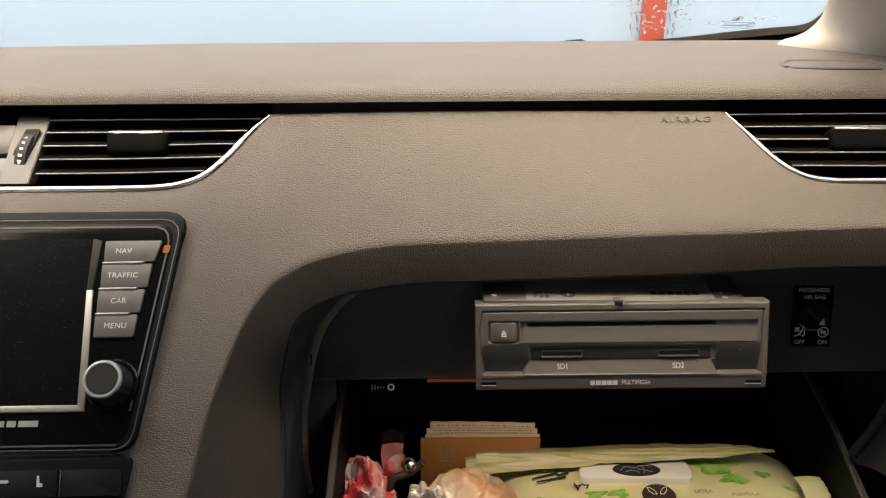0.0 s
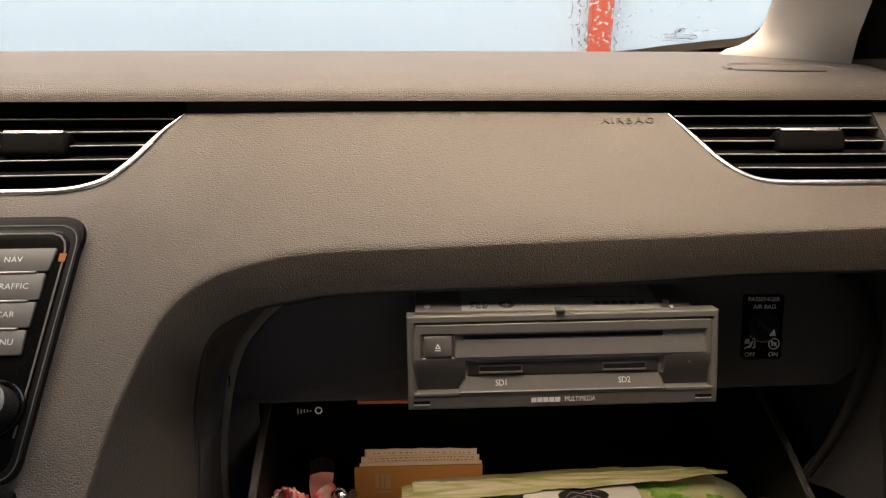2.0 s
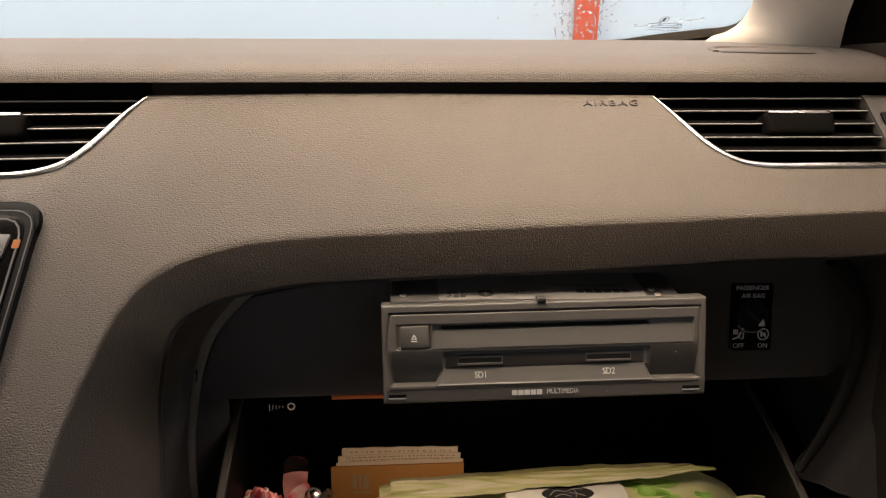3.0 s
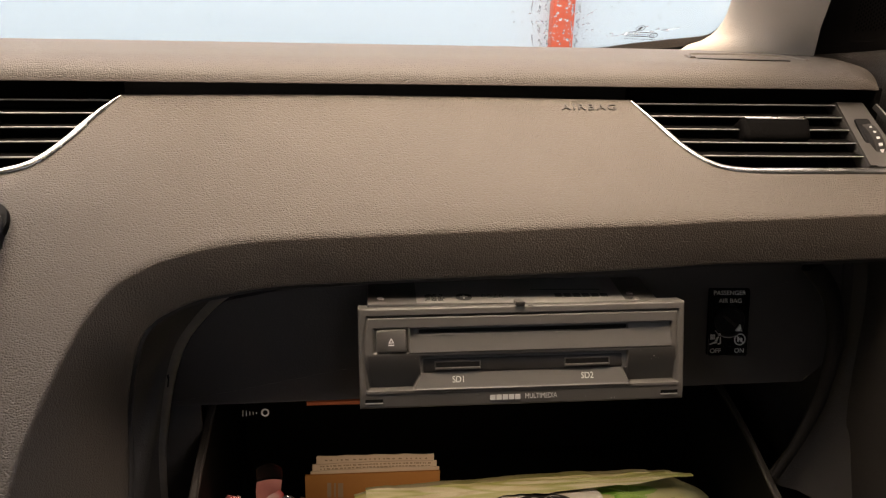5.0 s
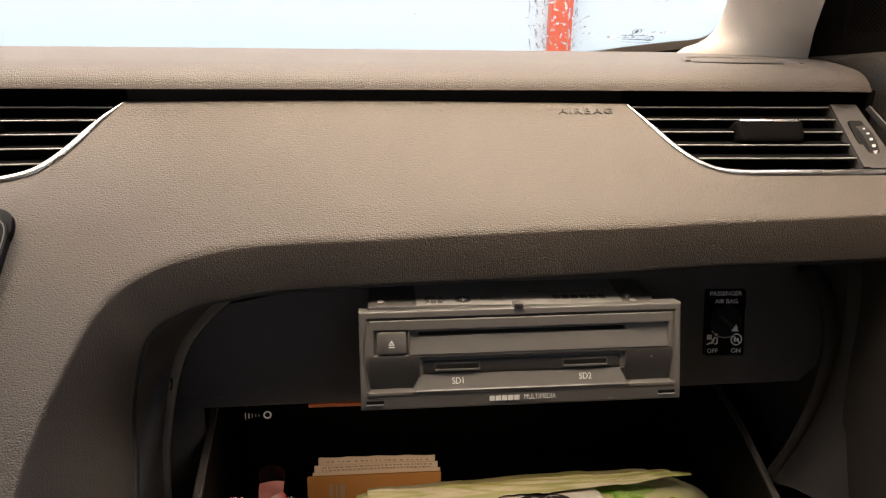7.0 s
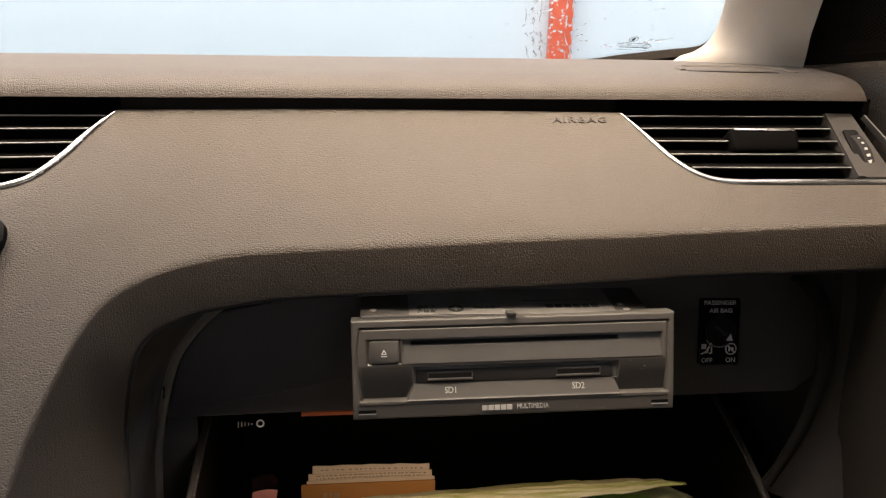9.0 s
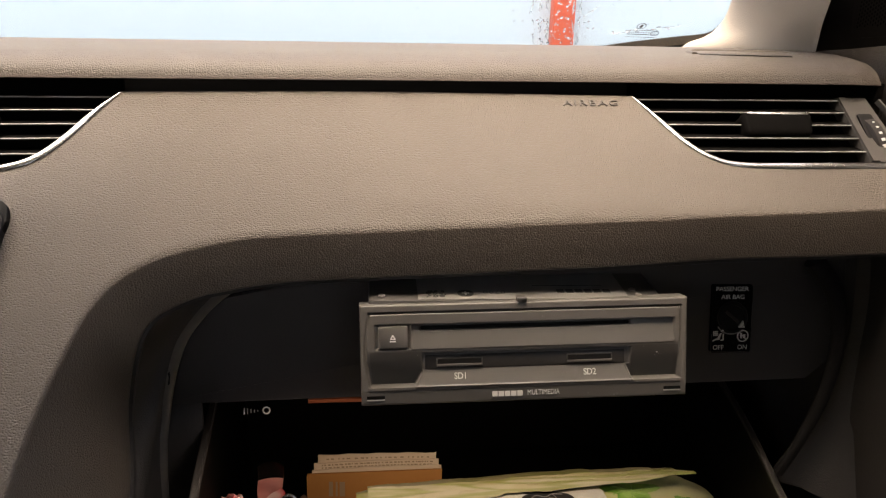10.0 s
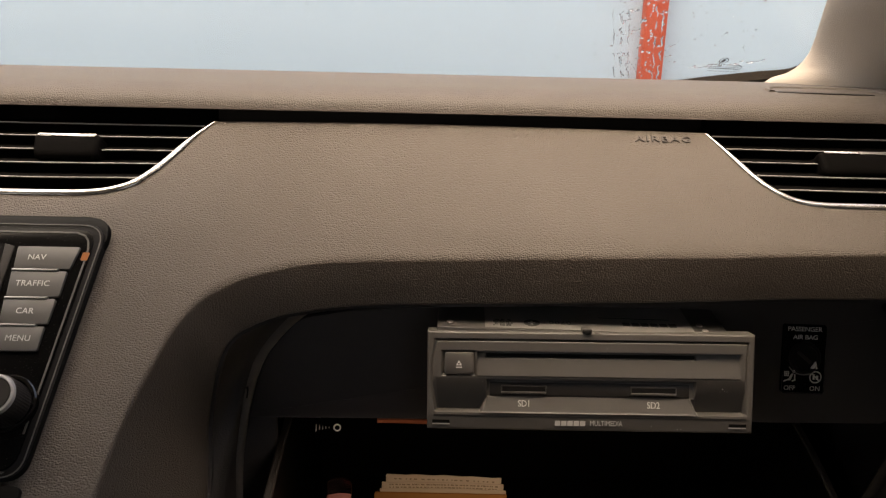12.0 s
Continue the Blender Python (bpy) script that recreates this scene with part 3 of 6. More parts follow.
    bmesh.ops.bevel(bm, geom=bm.edges[:], offset=0.0006, segments=2, affect="EDGES")
    plate = part("end_plate", bm, GREYPLA, v, "grey end plate")
    if right:
        bm = bmesh.new()
        q = [Vector((x, face_y(x, z) + 0.006, z)) + nrm0 for nrm0 in (Vector((0, -0.0009, 0.0009)),) for x, z in ((0.2220, 0.8495), (0.2262, 0.8495), (0.2262, 0.8190), (0.2214, 0.8190))]
        a = [bm.verts.new(p) for p in q]
        b = [bm.verts.new(p + Vector((0, 0.004, -0.004))) for p in q]
        bm.faces.new(a)
        for i in range(4):
            bm.faces.new((a[i], b[i], b[(i + 1) % 4], a[(i + 1) % 4]))
        part("plate_edge", bm, GREYPLA, plate, "raised pale edge of the plate")
    wx, wz = (0.2340, 0.8308) if right else (-0.3893, 0.8322)
    skew = 0.0042 if right else -0.0030        # the slot follows the plate's slant
    nrm = Vector((0, -0.7071, 0.7071))
    wq = Vector((wx, face_y(wx, wz) + 0.006, wz))
    wc = wq - nrm * 0.0205
    lean = (Vector(UPF) + Vector((-skew / 0.030, 0, 0))).normalized()
    axis = nrm.cross(lean).normalized() * -1
    bm = prism(bmesh.new(), rounded([(-0.0050 + skew, -0.0165), (0.0048 + skew, -0.0165), (0.0050 - skew, 0.0165), (-0.0044 - skew, 0.0165), (-0.0066, 0.0)], [0.001, 0.001, 0.001, 0.001, 0.012]), -0.001, 0.0004, axes(wq, (1, 0, 0), UPF), 0.0003)
    part("wheel_slot", bm, BLACK, plate)
    bm = bmesh.new()
    rows = []
    n = 110
    for h, r in ((-0.0040, 0.0231), (-0.0034, 0.0242), (0.0034, 0.0242), (0.0040, 0.0231)):
        rows.append([wc + axis * h + (r + (0.0003 if k % 2 else 0)) * (math.cos(2 * math.pi * k / n) * nrm + math.sin(2 * math.pi * k / n) * lean) for k in range(n)])
    vs = grid(bm, rows, True)
    bm.faces.new(vs[0][::-1])
    bm.faces.new(vs[-1])
    part("thumbwheel", bm, DARKPLA, plate, "ribbed dark thumbwheel")
    for k in range(5):
        a = radians(21 - 10.8 * k)
        d = math.cos(a) * nrm + math.sin(a) * lean
        s = 0.0005 + 0.00014 * k
        out = [(-s * 1.3, -s), (s * 1.3, -s), (s * 1.3, s), (-s * 1.3, s)] if k < 4 else [(-0.0016, 0.0014), (0.0016, 0.0014), (0.0, -0.0016)]
        bm = prism(bmesh.new(), out, 0, 0.0004, axes(wc + d * 0.02452, axis, d.cross(axis)))
        part("wheel_mark", bm, PRINT, plate, "white mark on the thumbwheel")
    return v


vent_r = air_vent(True)
vent_l = air_vent(False)

# chrome trims along the cut-outs: a domed strip that thins out towards its upper end
def strip(bm, path, widths, rise, up):
    """A domed strip along a path, with its own width at every point."""
    rows = []
    for i, p in enumerate(path):
        d = (path[min(i + 1, len(path) - 1)] - path[max(i - 1, 0)]).normalized()
        side = d.cross(up).normalized()
        w = widths[i]
        row = [p + side * (w * math.sin(a)) + up * (rise * min(1, w / 0.0012) * math.cos(a)) for a in [radians(-90 + 180 * k / 10) for k in range(11)]]
        rows.append([p - side * w - up * 0.004] + row + [p + side * w - up * 0.004])
    vs = grid(bm, rows, True)
    bm.faces.new(vs[0][::-1])
    bm.faces.new(vs[-1])


OUTWARD = Vector((0, -0.7071, 0.7071))
for right in (True, False):
    c = (CUT_R + [(0.20, 0.8174), (0.262, 0.8174)]) if right else (CUT_L[::-1] + [(-0.309, 0.8147), (-0.335, 0.8147), (-0.40, 0.8147), (-0.60, 0.8147), (-0.95, 0.8147)])
    path = [on_face(p.x, p.z + 0.0004, 0.0002) for p in spline([(x, 0, z) for x, z in c], 160 if right else 320)]
    far_ = [0.0]
    for p, q in zip(path, path[1:]):
        far_.append(far_[-1] + (q - p).length)
    bm = bmesh.new()
    strip(bm, path, [0.0003 + (0.0015 if right else 0.0019) * min(1.0, d / 0.030) ** 0.8 + (0.0006 * ease((d - 0.06) / 0.06) if right else 0.0) for d in far_], 0.0012, OUTWARD)
    part("chrome_trim", bm, CHROME, vent_r if right else vent_l, "polished chrome edge strip")
bm = bmesh.new()
path = [on_face(p.x, p.z, 0.0) for p in spline([(0.2475, 0, 0.8500), (0.2510, 0, 0.8420), (0.2570, 0, 0.8280), (0.262, 0, 0.8178)], 24)]
strip(bm, path, [0.0007] * 24, 0.0006, OUTWARD)
part("end_edge", bm, GREYPLA, vent_r, "thin grey edge beside the end plate")

# hazard switch block in the middle of the dashboard
sw = thing("switch_block", (-0.41, 0.08, 0.82), "grey push switches beside the centre vent", "switch")
for z0, z1 in ((0.8180, 0.8330), (0.8340, 0.8495)):
    bm = bmesh.new()
    c0 = on_face(-0.4205, (z0 + z1) / 2, -0.006)
    h = (z1 - z0) * 0.7071 - 0.0004
    prism(bm, rounded([(-0.019, -h), (0.0190, -h), (0.0205, h), (-0.019, h)], 0.0012), -0.008, 0.0, axes(c0, (1, 0, 0), (0, 0.707, 0.707)), 0.0006)
    part("key", bm, GREYPLA, sw)

# ---- centre display ----
UP = (0, 0.7071, 0.7071)


def dpt(x, z, out=0.0):
    """A point in the display's plane."""
    return Vector((x, z - 0.7775 - out * 0.7071, z + out * 0.7071))


DF = axes(dpt(0, 0.75), (1, 0, 0), UP)          # u is world x, v runs up the slope


def vv(z):
    return (z - 0.75) * 1.41421


display = thing("centre_display", (MID, -0.02, 0.70), "black centre touchscreen with grey side keys and a knob", "car display")
outer = [(-0.565, vv(0.8012)), (-0.2745, vv(0.8012)), (-0.2905, vv(0.7000)), (-0.550, vv(0.7000))]
bm = prism(bmesh.new(), rounded(outer, 0.013, 7), -0.010, 0.0026, DF, 0.0012)
part("rim", bm, BLACK, display, "black rim round the display")
# the rim's lit edge is drawn as a grey line
line = rounded([(-0.5635, vv(0.8002)), (-0.2762, vv(0.8002)), (-0.2920, vv(0.7010)), (-0.5485, vv(0.7010))], 0.012, 7)
bm = bmesh.new()
sweep(bm, [DF @ Vector((u, v, 0.0027)) for u, v in line + line[:1]], [(-0.0004, -0.0006), (-0.0003, 0.0003), (0.0003, 0.0003), (0.0004, -0.0006)], Vector((0, -0.7071, 0.7071)))
part("rim_line", bm, KEYGREY, display, "fine grey line painted as the lit edge of the rim")
inner = [(-0.560, vv(0.7985)), (-0.2795, vv(0.7985)), (-0.2950, vv(0.7028)), (-0.545, vv(0.7028))]
bm = prism(bmesh.new(), rounded(inner, 0.012, 7), -0.009, 0.0036, DF, 0.0008)
fascia = part("fascia", bm, GLOSS, display, "dusty piano black fascia")
# highlight on the fascia's edge, painted as a thin grey sweep
bm = bmesh.new()
top = [DF @ Vector((u, v, 0.0036)) for u, v, _ in [tuple(p) for p in spline([(-0.556, vv(0.7964), 0), (-0.42, vv(0.7964), 0), (-0.300, vv(0.7964), 0), (-0.2900, vv(0.7962), 0), (-0.2858, vv(0.7950), 0), (-0.2836, vv(0.7925), 0), (-0.2828, vv(0.7890), 0), (-0.2835, vv(0.783), 0), (-0.2862, vv(0.766), 0), (-0.2902, vv(0.740), 0), (-0.2940, vv(0.716), 0)], 90)]]
sweep(bm, top, [(-0.0005, -0.001), (-0.0005, 0.0003), (0.0005, 0.0003), (0.0005, -0.001)], Vector((0, -0.7071, 0.7071)))
part("edge_line", bm, KEYGREY, display, "fine grey line painted as the fascia's edge highlight")
# shadow along the display's upper edge, painted as a black plate
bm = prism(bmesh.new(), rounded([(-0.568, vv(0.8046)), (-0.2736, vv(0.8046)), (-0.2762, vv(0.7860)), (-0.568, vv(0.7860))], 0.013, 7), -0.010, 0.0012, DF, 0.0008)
part("shadow_plate", bm, KNOBPLA, display, "black plate that paints the shadow above the display")
DF0 = DF
DF = DF @ Matrix.Translation((0.0029, -0.0036, 0))     # keys, screen and knob sit low in the fascia
scr = [(-0.510, vv(0.7935)), (-0.3318, vv(0.7935)), (-0.3258, vv(0.7215)), (-0.515, vv(0.7215))]
bm = prism(bmesh.new(), rounded(scr, 0.001, 3), 0.0, 0.0040, DF)
part("screen", bm, SCREEN, display, "dusty switched-off screen")
for pts, nm in (([(-0.3312, vv(0.7700)), (-0.3274, vv(0.7700)), (-0.3222, vv(0.7185)), (-0.3268, vv(0.7205))], "side_strip"),
                ([(-0.512, vv(0.7212)), (-0.3262, vv(0.7212)), (-0.3225, vv(0.7184)), (-0.512, vv(0.7184))], "lower_strip")):
    bm = prism(bmesh.new(), pts, 0.002, 0.0046, DF, 0.0004)
    part(nm, bm, SILVER, display, "silver strip round the screen")
# upper end of the silver strip, dark reflection put into its colour
bm = prism(bmesh.new(), [(-0.3316, vv(0.7935)), (-0.3262, vv(0.7925)), (-0.3278, vv(0.7700)), (-0.3312, vv(0.7690))], 0.002, 0.0044, DF, 0.0003)
part("side_strip", bm, RIMGREY, display, "upper end of the strip, its dark reflection painted in grey")
zs = [0.7925, 0.7819, 0.7702, 0.7591, 0.7484]
xr = [-0.2893, -0.2936, -0.2960, -0.2987, -0.3007]
for k, word in enumerate(("NAV", "TRAFFIC", "CAR", "MENU")):
    z1, z0 = zs[k] - 0.0003, zs[k + 1] + 0.0006
    bm = prism(bmesh.new(), rounded([(-0.3238, vv(z1)), (xr[k], vv(z1)), (xr[k + 1] + 0.001, vv(z0)), (-0.3232, vv(z0))], 0.0012, 3), 0.002, 0.0052, DF, 0.0005)
    key = part("key", bm, KEYGREY, display, "grey menu key")
    letters("lettering", word, 0.0047, DF @ Matrix.Translation(((-0.3118, -0.3105, -0.3110, -0.3110)[k], (vv(z0) + vv(z1)) / 2, 0.0053)), PRINTSOFT, key, 0.00006, 1.05)
    if k < 3:
        bm = prism(bmesh.new(), [(-0.3236, vv(z0) - 0.0002), (xr[k + 1] - 0.0045, vv(z0) - 0.0002), (xr[k + 1] - 0.0055, vv(z0) - 0.0014), (-0.3236, vv(z0) - 0.0014)], 0.002, 0.0060, DF, 0.0004)
        part("key_bar", bm, BRIGHT, display, "bright bar between the keys")
# orange reflection in the glossy fascia, painted as a fixed amber plate
bm = prism(bmesh.new(), rounded([(-0.2880, vv(0.7902)), (-0.2842, vv(0.7902)), (-0.2850, vv(0.7868)), (-0.2886, vv(0.7868))], 0.0004, 2), 0.002, 0.0040, DF)
part("painted_reflection", bm, AMBER, display, "small amber plate painted as a reflection in the fascia")
kc = DF @ Matrix.Translation((-0.3082, vv(0.7290), 0.0036))
bm = turned(bmesh.new(), [(0.0150, -0.002), (0.0150, 0.0022), (0.0143, 0.0030), (0.0128, 0.0030), (0.0120, 0.0)], 48, kc)
part("knob_collar", bm, PIANO, display, "glossy black knob collar")
bm = bmesh.new()
n = 96
tmp_rows = []
for h, r in ((0.0, 0.0119), (0.0150, 0.0112), (0.0166, 0.0104)):
    tmp_rows.append([Vector(((r + (0.0003 if k % 2 else 0)) * math.cos(2 * math.pi * k / n), (r + (0.0003 if k % 2 else 0)) * math.sin(2 * math.pi * k / n), h)) for k in range(n)])
tmp = bmesh.new()
gv = grid(tmp, tmp_rows, True)
tmp.faces.new(gv[-1])
join(bm, tmp, kc)
knob = part("knob", bm, DARKPLA, display, "ribbed black rotary knob")
bm = turned(bmesh.new(), [(0.0106, 0.0150), (0.0110, 0.0166), (0.0104, 0.0182), (0.0092, 0.0184), (0.0087, 0.0174)], 48, kc)
part("knob_ring", bm, RINGCHROME, knob, "chrome ring on the knob")
bm = turned(bmesh.new(), [(0.0089, 0.0160), (0.0088, 0.0176), (0.0083, 0.0181), (0.0040, 0.0179), (0.0005, 0.0179)], 48, kc)
part("knob_cap", bm, RIMGREY, knob, "grey knob cap")
bm = bmesh.new()
for x0, x1 in ((-0.395, -0.383), (-0.380, -0.3665), (-0.365, -0.3600), (-0.3585, -0.3475)):
    prism(bm, [(x0, vv(0.7152)), (x1, vv(0.7152)), (x1, vv(0.7128)), (x0, vv(0.7128))], 0.003, 0.00385, DF)
part("emblem_bars", bm, PRINTDIM, display, "plain silver bars under the screen")
bm = prism(bmesh.new(), [(-0.54, vv(0.7055)), (-0.302, vv(0.7055)), (-0.303, vv(0.7048)), (-0.54, vv(0.7048))], 0.003, 0.0040, DF)
part("lower_line", bm, GREYPLA, display, "fine grey line under the screen")

DF = DF0

# climate switches under the display
panel = thing("climate_control", (MID, -0.1, 0.66), "black climate control unit with seat heating keys", "climate control")
bm = prism(bmesh.new(), rounded([(-0.548, vv(0.6985)), (-0.2900, vv(0.6985)), (-0.3000, vv(0.640)), (-0.535, vv(0.640))], 0.004), -0.008, 0.0010, DF, 0.0008)
part("frame", bm, KNOBPLA, panel)
for x0, x1, marks in ((-0.4000, -0.3655, ()), (-0.3645, -0.3294, (-0.3588, -0.3395)), (-0.3272, -0.2945, ())):
    bm = prism(bmesh.new(), rounded([(x0, vv(0.6935)), (x1 - 0.001, vv(0.6935)), (x1 + 0.0006, vv(0.6835)), (x0, vv(0.6835))], 0.0010), -0.002, 0.0026, DF, 0.0006)
    key = part("key", bm, KEYDARK, panel, "dark grey push key")
    for c in marks:
        bm = bmesh.new()
        if c < -0.35:
            for k in range(3):
                prism(bm, ring(0.0013, 12, 0.7), 0.0024, 0.0028, DF @ Matrix.Translation((c - 0.0014 + 0.0014 * k, vv(0.6892), 0)))
        else:
            prism(bm, [(-0.0016, 0.0030), (-0.0004, 0.0030), (0.0004, -0.0008), (0.0022, -0.0014), (0.0022, -0.0030), (-0.0008, -0.0030)], 0.0024, 0.0028, DF @ Matrix.Translation((c, vv(0.6892), 0)))
        part("symbol", bm, PRINTSOFT, key, "faint printed symbol")
bm = prism(bmesh.new(), [(-0.3288, vv(0.6935)), (-0.3281, vv(0.6935)), (-0.3269, vv(0.6835)), (-0.3276, vv(0.6835))], 0.0, 0.0030, DF, 0.0002)
part("key_edge", bm, GREYPLA, panel, "fine bright edge between the keys")

# ---- glovebox ----
gb = thing("glovebox", (0.0, 0.1, 0.49), "open black plastic glovebox lined with dark trim", "glovebox")
bm = bmesh.new()
prism(bm, rounded([(-0.2130, 0.6672), (0.2060, 0.6690), (0.238, 0.700), (0.248, 0.7550), (0.140, 0.7535), (0.028, 0.7490), (-0.136, 0.7438), (-0.170, 0.7370), (-0.205, 0.722)], [0.002, 0.002, 0.02, 0.002, 0.03, 0.03, 0.03, 0.01, 0.01]), -0.004, 0.0, axes((0, 0.046, 0), (1, 0, 0), (0, 0, 1)), 0.0015)
back_panel = part("back_panel", bm, BACKPLA, gb, "dark plastic panel over the compartment")
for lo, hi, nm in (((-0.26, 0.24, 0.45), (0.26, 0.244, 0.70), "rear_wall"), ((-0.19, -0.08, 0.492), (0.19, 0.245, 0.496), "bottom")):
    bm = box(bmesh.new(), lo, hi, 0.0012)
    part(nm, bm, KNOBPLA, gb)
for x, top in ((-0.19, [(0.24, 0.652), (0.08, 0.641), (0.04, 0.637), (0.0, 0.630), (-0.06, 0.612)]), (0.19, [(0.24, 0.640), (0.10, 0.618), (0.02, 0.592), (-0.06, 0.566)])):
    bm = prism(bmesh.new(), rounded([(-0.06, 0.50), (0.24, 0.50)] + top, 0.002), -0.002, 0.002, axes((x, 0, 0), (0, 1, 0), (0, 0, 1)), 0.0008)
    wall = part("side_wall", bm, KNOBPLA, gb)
    bm = bmesh.new()
    sweep(bm, spline([(x, y, z + 0.0006) for y, z in top], 24), [(-0.0026, -0.0012), (-0.0026, 0.0004), (-0.0016, 0.0012), (0.0016, 0.0012), (0.0026, 0.0004), (0.0026, -0.0012)])
    part("wall_rim", bm, DARKPLA, wall, "rim of the bin, paler than its walls")
bm = box(bmesh.new(), (-0.262, 0.060, 0.45), (-0.1925, 0.064, 0.690), 0.001)
part("filler", bm, LINEPLA, gb, "black filler beside the bin")
bm = box(bmesh.new(), (-0.19, -0.084, 0.40), (0.19, -0.08, 0.53), 0.0012)
part("lid", bm, DARKPLA, gb)
bm = box(bmesh.new(), (-0.24, 0.066, 0.69), (0.24, 0.245, 0.694), 0.001)
part("roof", bm, BLACK, gb)
# cheek beside the opening
bm = bmesh.new()
rows = []
for k in range(20):
    z = 0.50 + 0.29 * k / 19
    t = 0.014 * max(0.0, (z - 0.70) / 0.09) ** 2
    rows.append([Vector((0.240 - 0.10 * max(0.0, y - 0.02) - t, y, z)) for y in (-0.03, -0.01, 0.01, 0.03, 0.06, 0.10, 0.25)])
grid(bm, rows)
thick(bm, 0.003)
part("cheek", bm, DARKPLA, gb)

# rounded ridges inside the opening's edges, wide above and thin below
def ridge(pts, material, label):
    bm = bmesh.new()
    path = spline(pts, 48)
    rows = []
    for i, p in enumerate(path):
        d = (path[min(i + 1, 47)] - path[max(i - 1, 0)]).normalized()
        out = Vector((0, -1, 0))
        side = d.cross(out).normalized()
        w = 0.0066 - 0.0030 * i / 47
        rows.append([p + side * (w * math.cos(a)) + out * (w * 0.75 * math.sin(a)) for a in [2 * math.pi * k / 18 for k in range(18)]])
    grid(bm, rows, True)
    return part("inner_ridge", bm, material, gb, label)


RIDGE_L = [(-0.160, 0.050, 0.752), (-0.180, 0.046, 0.738), (-0.197, 0.043, 0.718), (-0.2050, 0.042, 0.699), (-0.2100, 0.042, 0.679), (-0.2132, 0.042, 0.661), (-0.2162, 0.042, 0.639), (-0.2175, 0.042, 0.606), (-0.216, 0.042, 0.57)]
# left ridge: the light on it is put into a paler plastic
ridge(RIDGE_L, RIDGEPLA, "worn rounded plastic ridge, lightened where light falls on it")
# smooth lining between the flank's edge and the ridge
lips = [c[0] for c in rim_cols if c[0].x < -0.163]
lips = spline(lips[::max(1, len(lips) // 12)] + [lips[-1]], 40)
ridge_path = spline(RIDGE_L[::-1], 40)
bm = bmesh.new()
rows = []
for p, q in zip(lips, ridge_path):
    q = q + Vector((-0.001, 0.001, 0))
    rows.append([p + (q - p) * t + Vector((0, 0.004 - 0.003 * t + d, 0)) for t, d in ((-0.04, 0.0), (0.1, 0.002), (0.25, 0.0035), (0.4, 0.0035), (0.55, 0.0025), (0.7, 0.0), (0.82, -0.0025), (0.92, -0.0042), (1.0, -0.005))])
grid(bm, rows)
thick(bm, 0.0015)
part("lining", bm, LINEPLA, gb, "smooth dark lining inside the opening")
bm = prism(bmesh.new(), [(-0.0007, -0.0040), (0.0004, -0.0034), (0.0011, 0.0022), (0.0008, 0.0042), (-0.0004, 0.0036), (0.0002, 0.0010)], -0.0004, 0.0003, axes((-0.2056, 0.0355, 0.6905), (1, 0, 0), (0.25, 0.1, 1)))
part("scuff", bm, BLACK, gb, "dark scuff in the ridge")
# right ridge: the same moulding in black, its shade given as colour
ridge([(0.190, 0.036, 0.758), (0.204, 0.033, 0.741), (0.2115, 0.032, 0.722), (0.2140, 0.031, 0.700), (0.2125, 0.031, 0.672), (0.2085, 0.031, 0.652), (0.2010, 0.031, 0.630), (0.190, 0.031, 0.605)], BLACK, "rounded plastic ridge, blackened for the shade it stands in")
bm = bmesh.new()
edge_r = spline([(0.240, 0, 0.772), (0.2450, 0, 0.735), (0.2480, 0, 0.700), (0.2455, 0, 0.670), (0.2425, 0, 0.650), (0.2380, 0, 0.636), (0.2300, 0, 0.617), (0.215, 0, 0.59)], 40)
rows = []
for p in edge_r:
    rows.append([Vector((p.x + dx, y, p.z)) for dx, y in ((0.030, 0.006), (0.004, 0.024), (0.0, 0.028), (-0.003, 0.034), (-0.013, 0.040), (-0.016, 0.046), (-0.024, 0.047))])
grid(bm, rows)
thick(bm, 0.002)
part("cheek_edge", bm, DARKPLA, gb, "dark moulded edge of the opening")

# vent dial under the panel
dial = thing("vent_dial", (-0.155, 0.045, 0.655), "small black cooling dial with white marks", "dial")
bm = bmesh.new()
prism(bm, rounded([(-0.168, 0.6662), (-0.128, 0.6662), (-0.134, 0.6552), (-0.166, 0.6545)], 0.003), -0.010, 0.004, axes((0, 0.054, 0), (1, 0, 0), (0, 0.2, 1)), 0.001)
body = part("body", bm, BLACK, dial)
fd = axes((-0.1512, 0.0495, 0.6584), (1, 0, 0), (0, 0.2, 1))
bm = bmesh.new()
path = [fd @ Vector((0.0021 * math.cos(2 * math.pi * k / 24), 0.0021 * math.sin(2 * math.pi * k / 24), 0.0002)) for k in range(25)]
sweep(bm, path, ring(0.0005, 6), Vector((0, -1, 0.2)))
part("ring_mark", bm, PRINTSOFT, body, "white ring mark")
for k in range(5):
    bm = box(bmesh.new(), (-0.0140 + 0.0021 * k, -0.0022 + 0.0004 * k, 0), (-0.0134 + 0.0021 * k, 0.0020 - 0.0004 * k, 0.0004), 0, fd)
    part("tick", bm, PRINTDIM, body)
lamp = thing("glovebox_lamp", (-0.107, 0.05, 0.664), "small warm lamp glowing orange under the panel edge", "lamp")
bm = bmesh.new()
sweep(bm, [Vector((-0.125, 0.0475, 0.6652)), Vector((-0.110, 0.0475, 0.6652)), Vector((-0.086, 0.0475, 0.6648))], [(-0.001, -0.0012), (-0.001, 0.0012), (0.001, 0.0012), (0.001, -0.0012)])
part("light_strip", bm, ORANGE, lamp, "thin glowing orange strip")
# added unseen fill light under the player, away from the orange strip
ld = bpy.data.lights.new("glovebox_fill", "AREA")
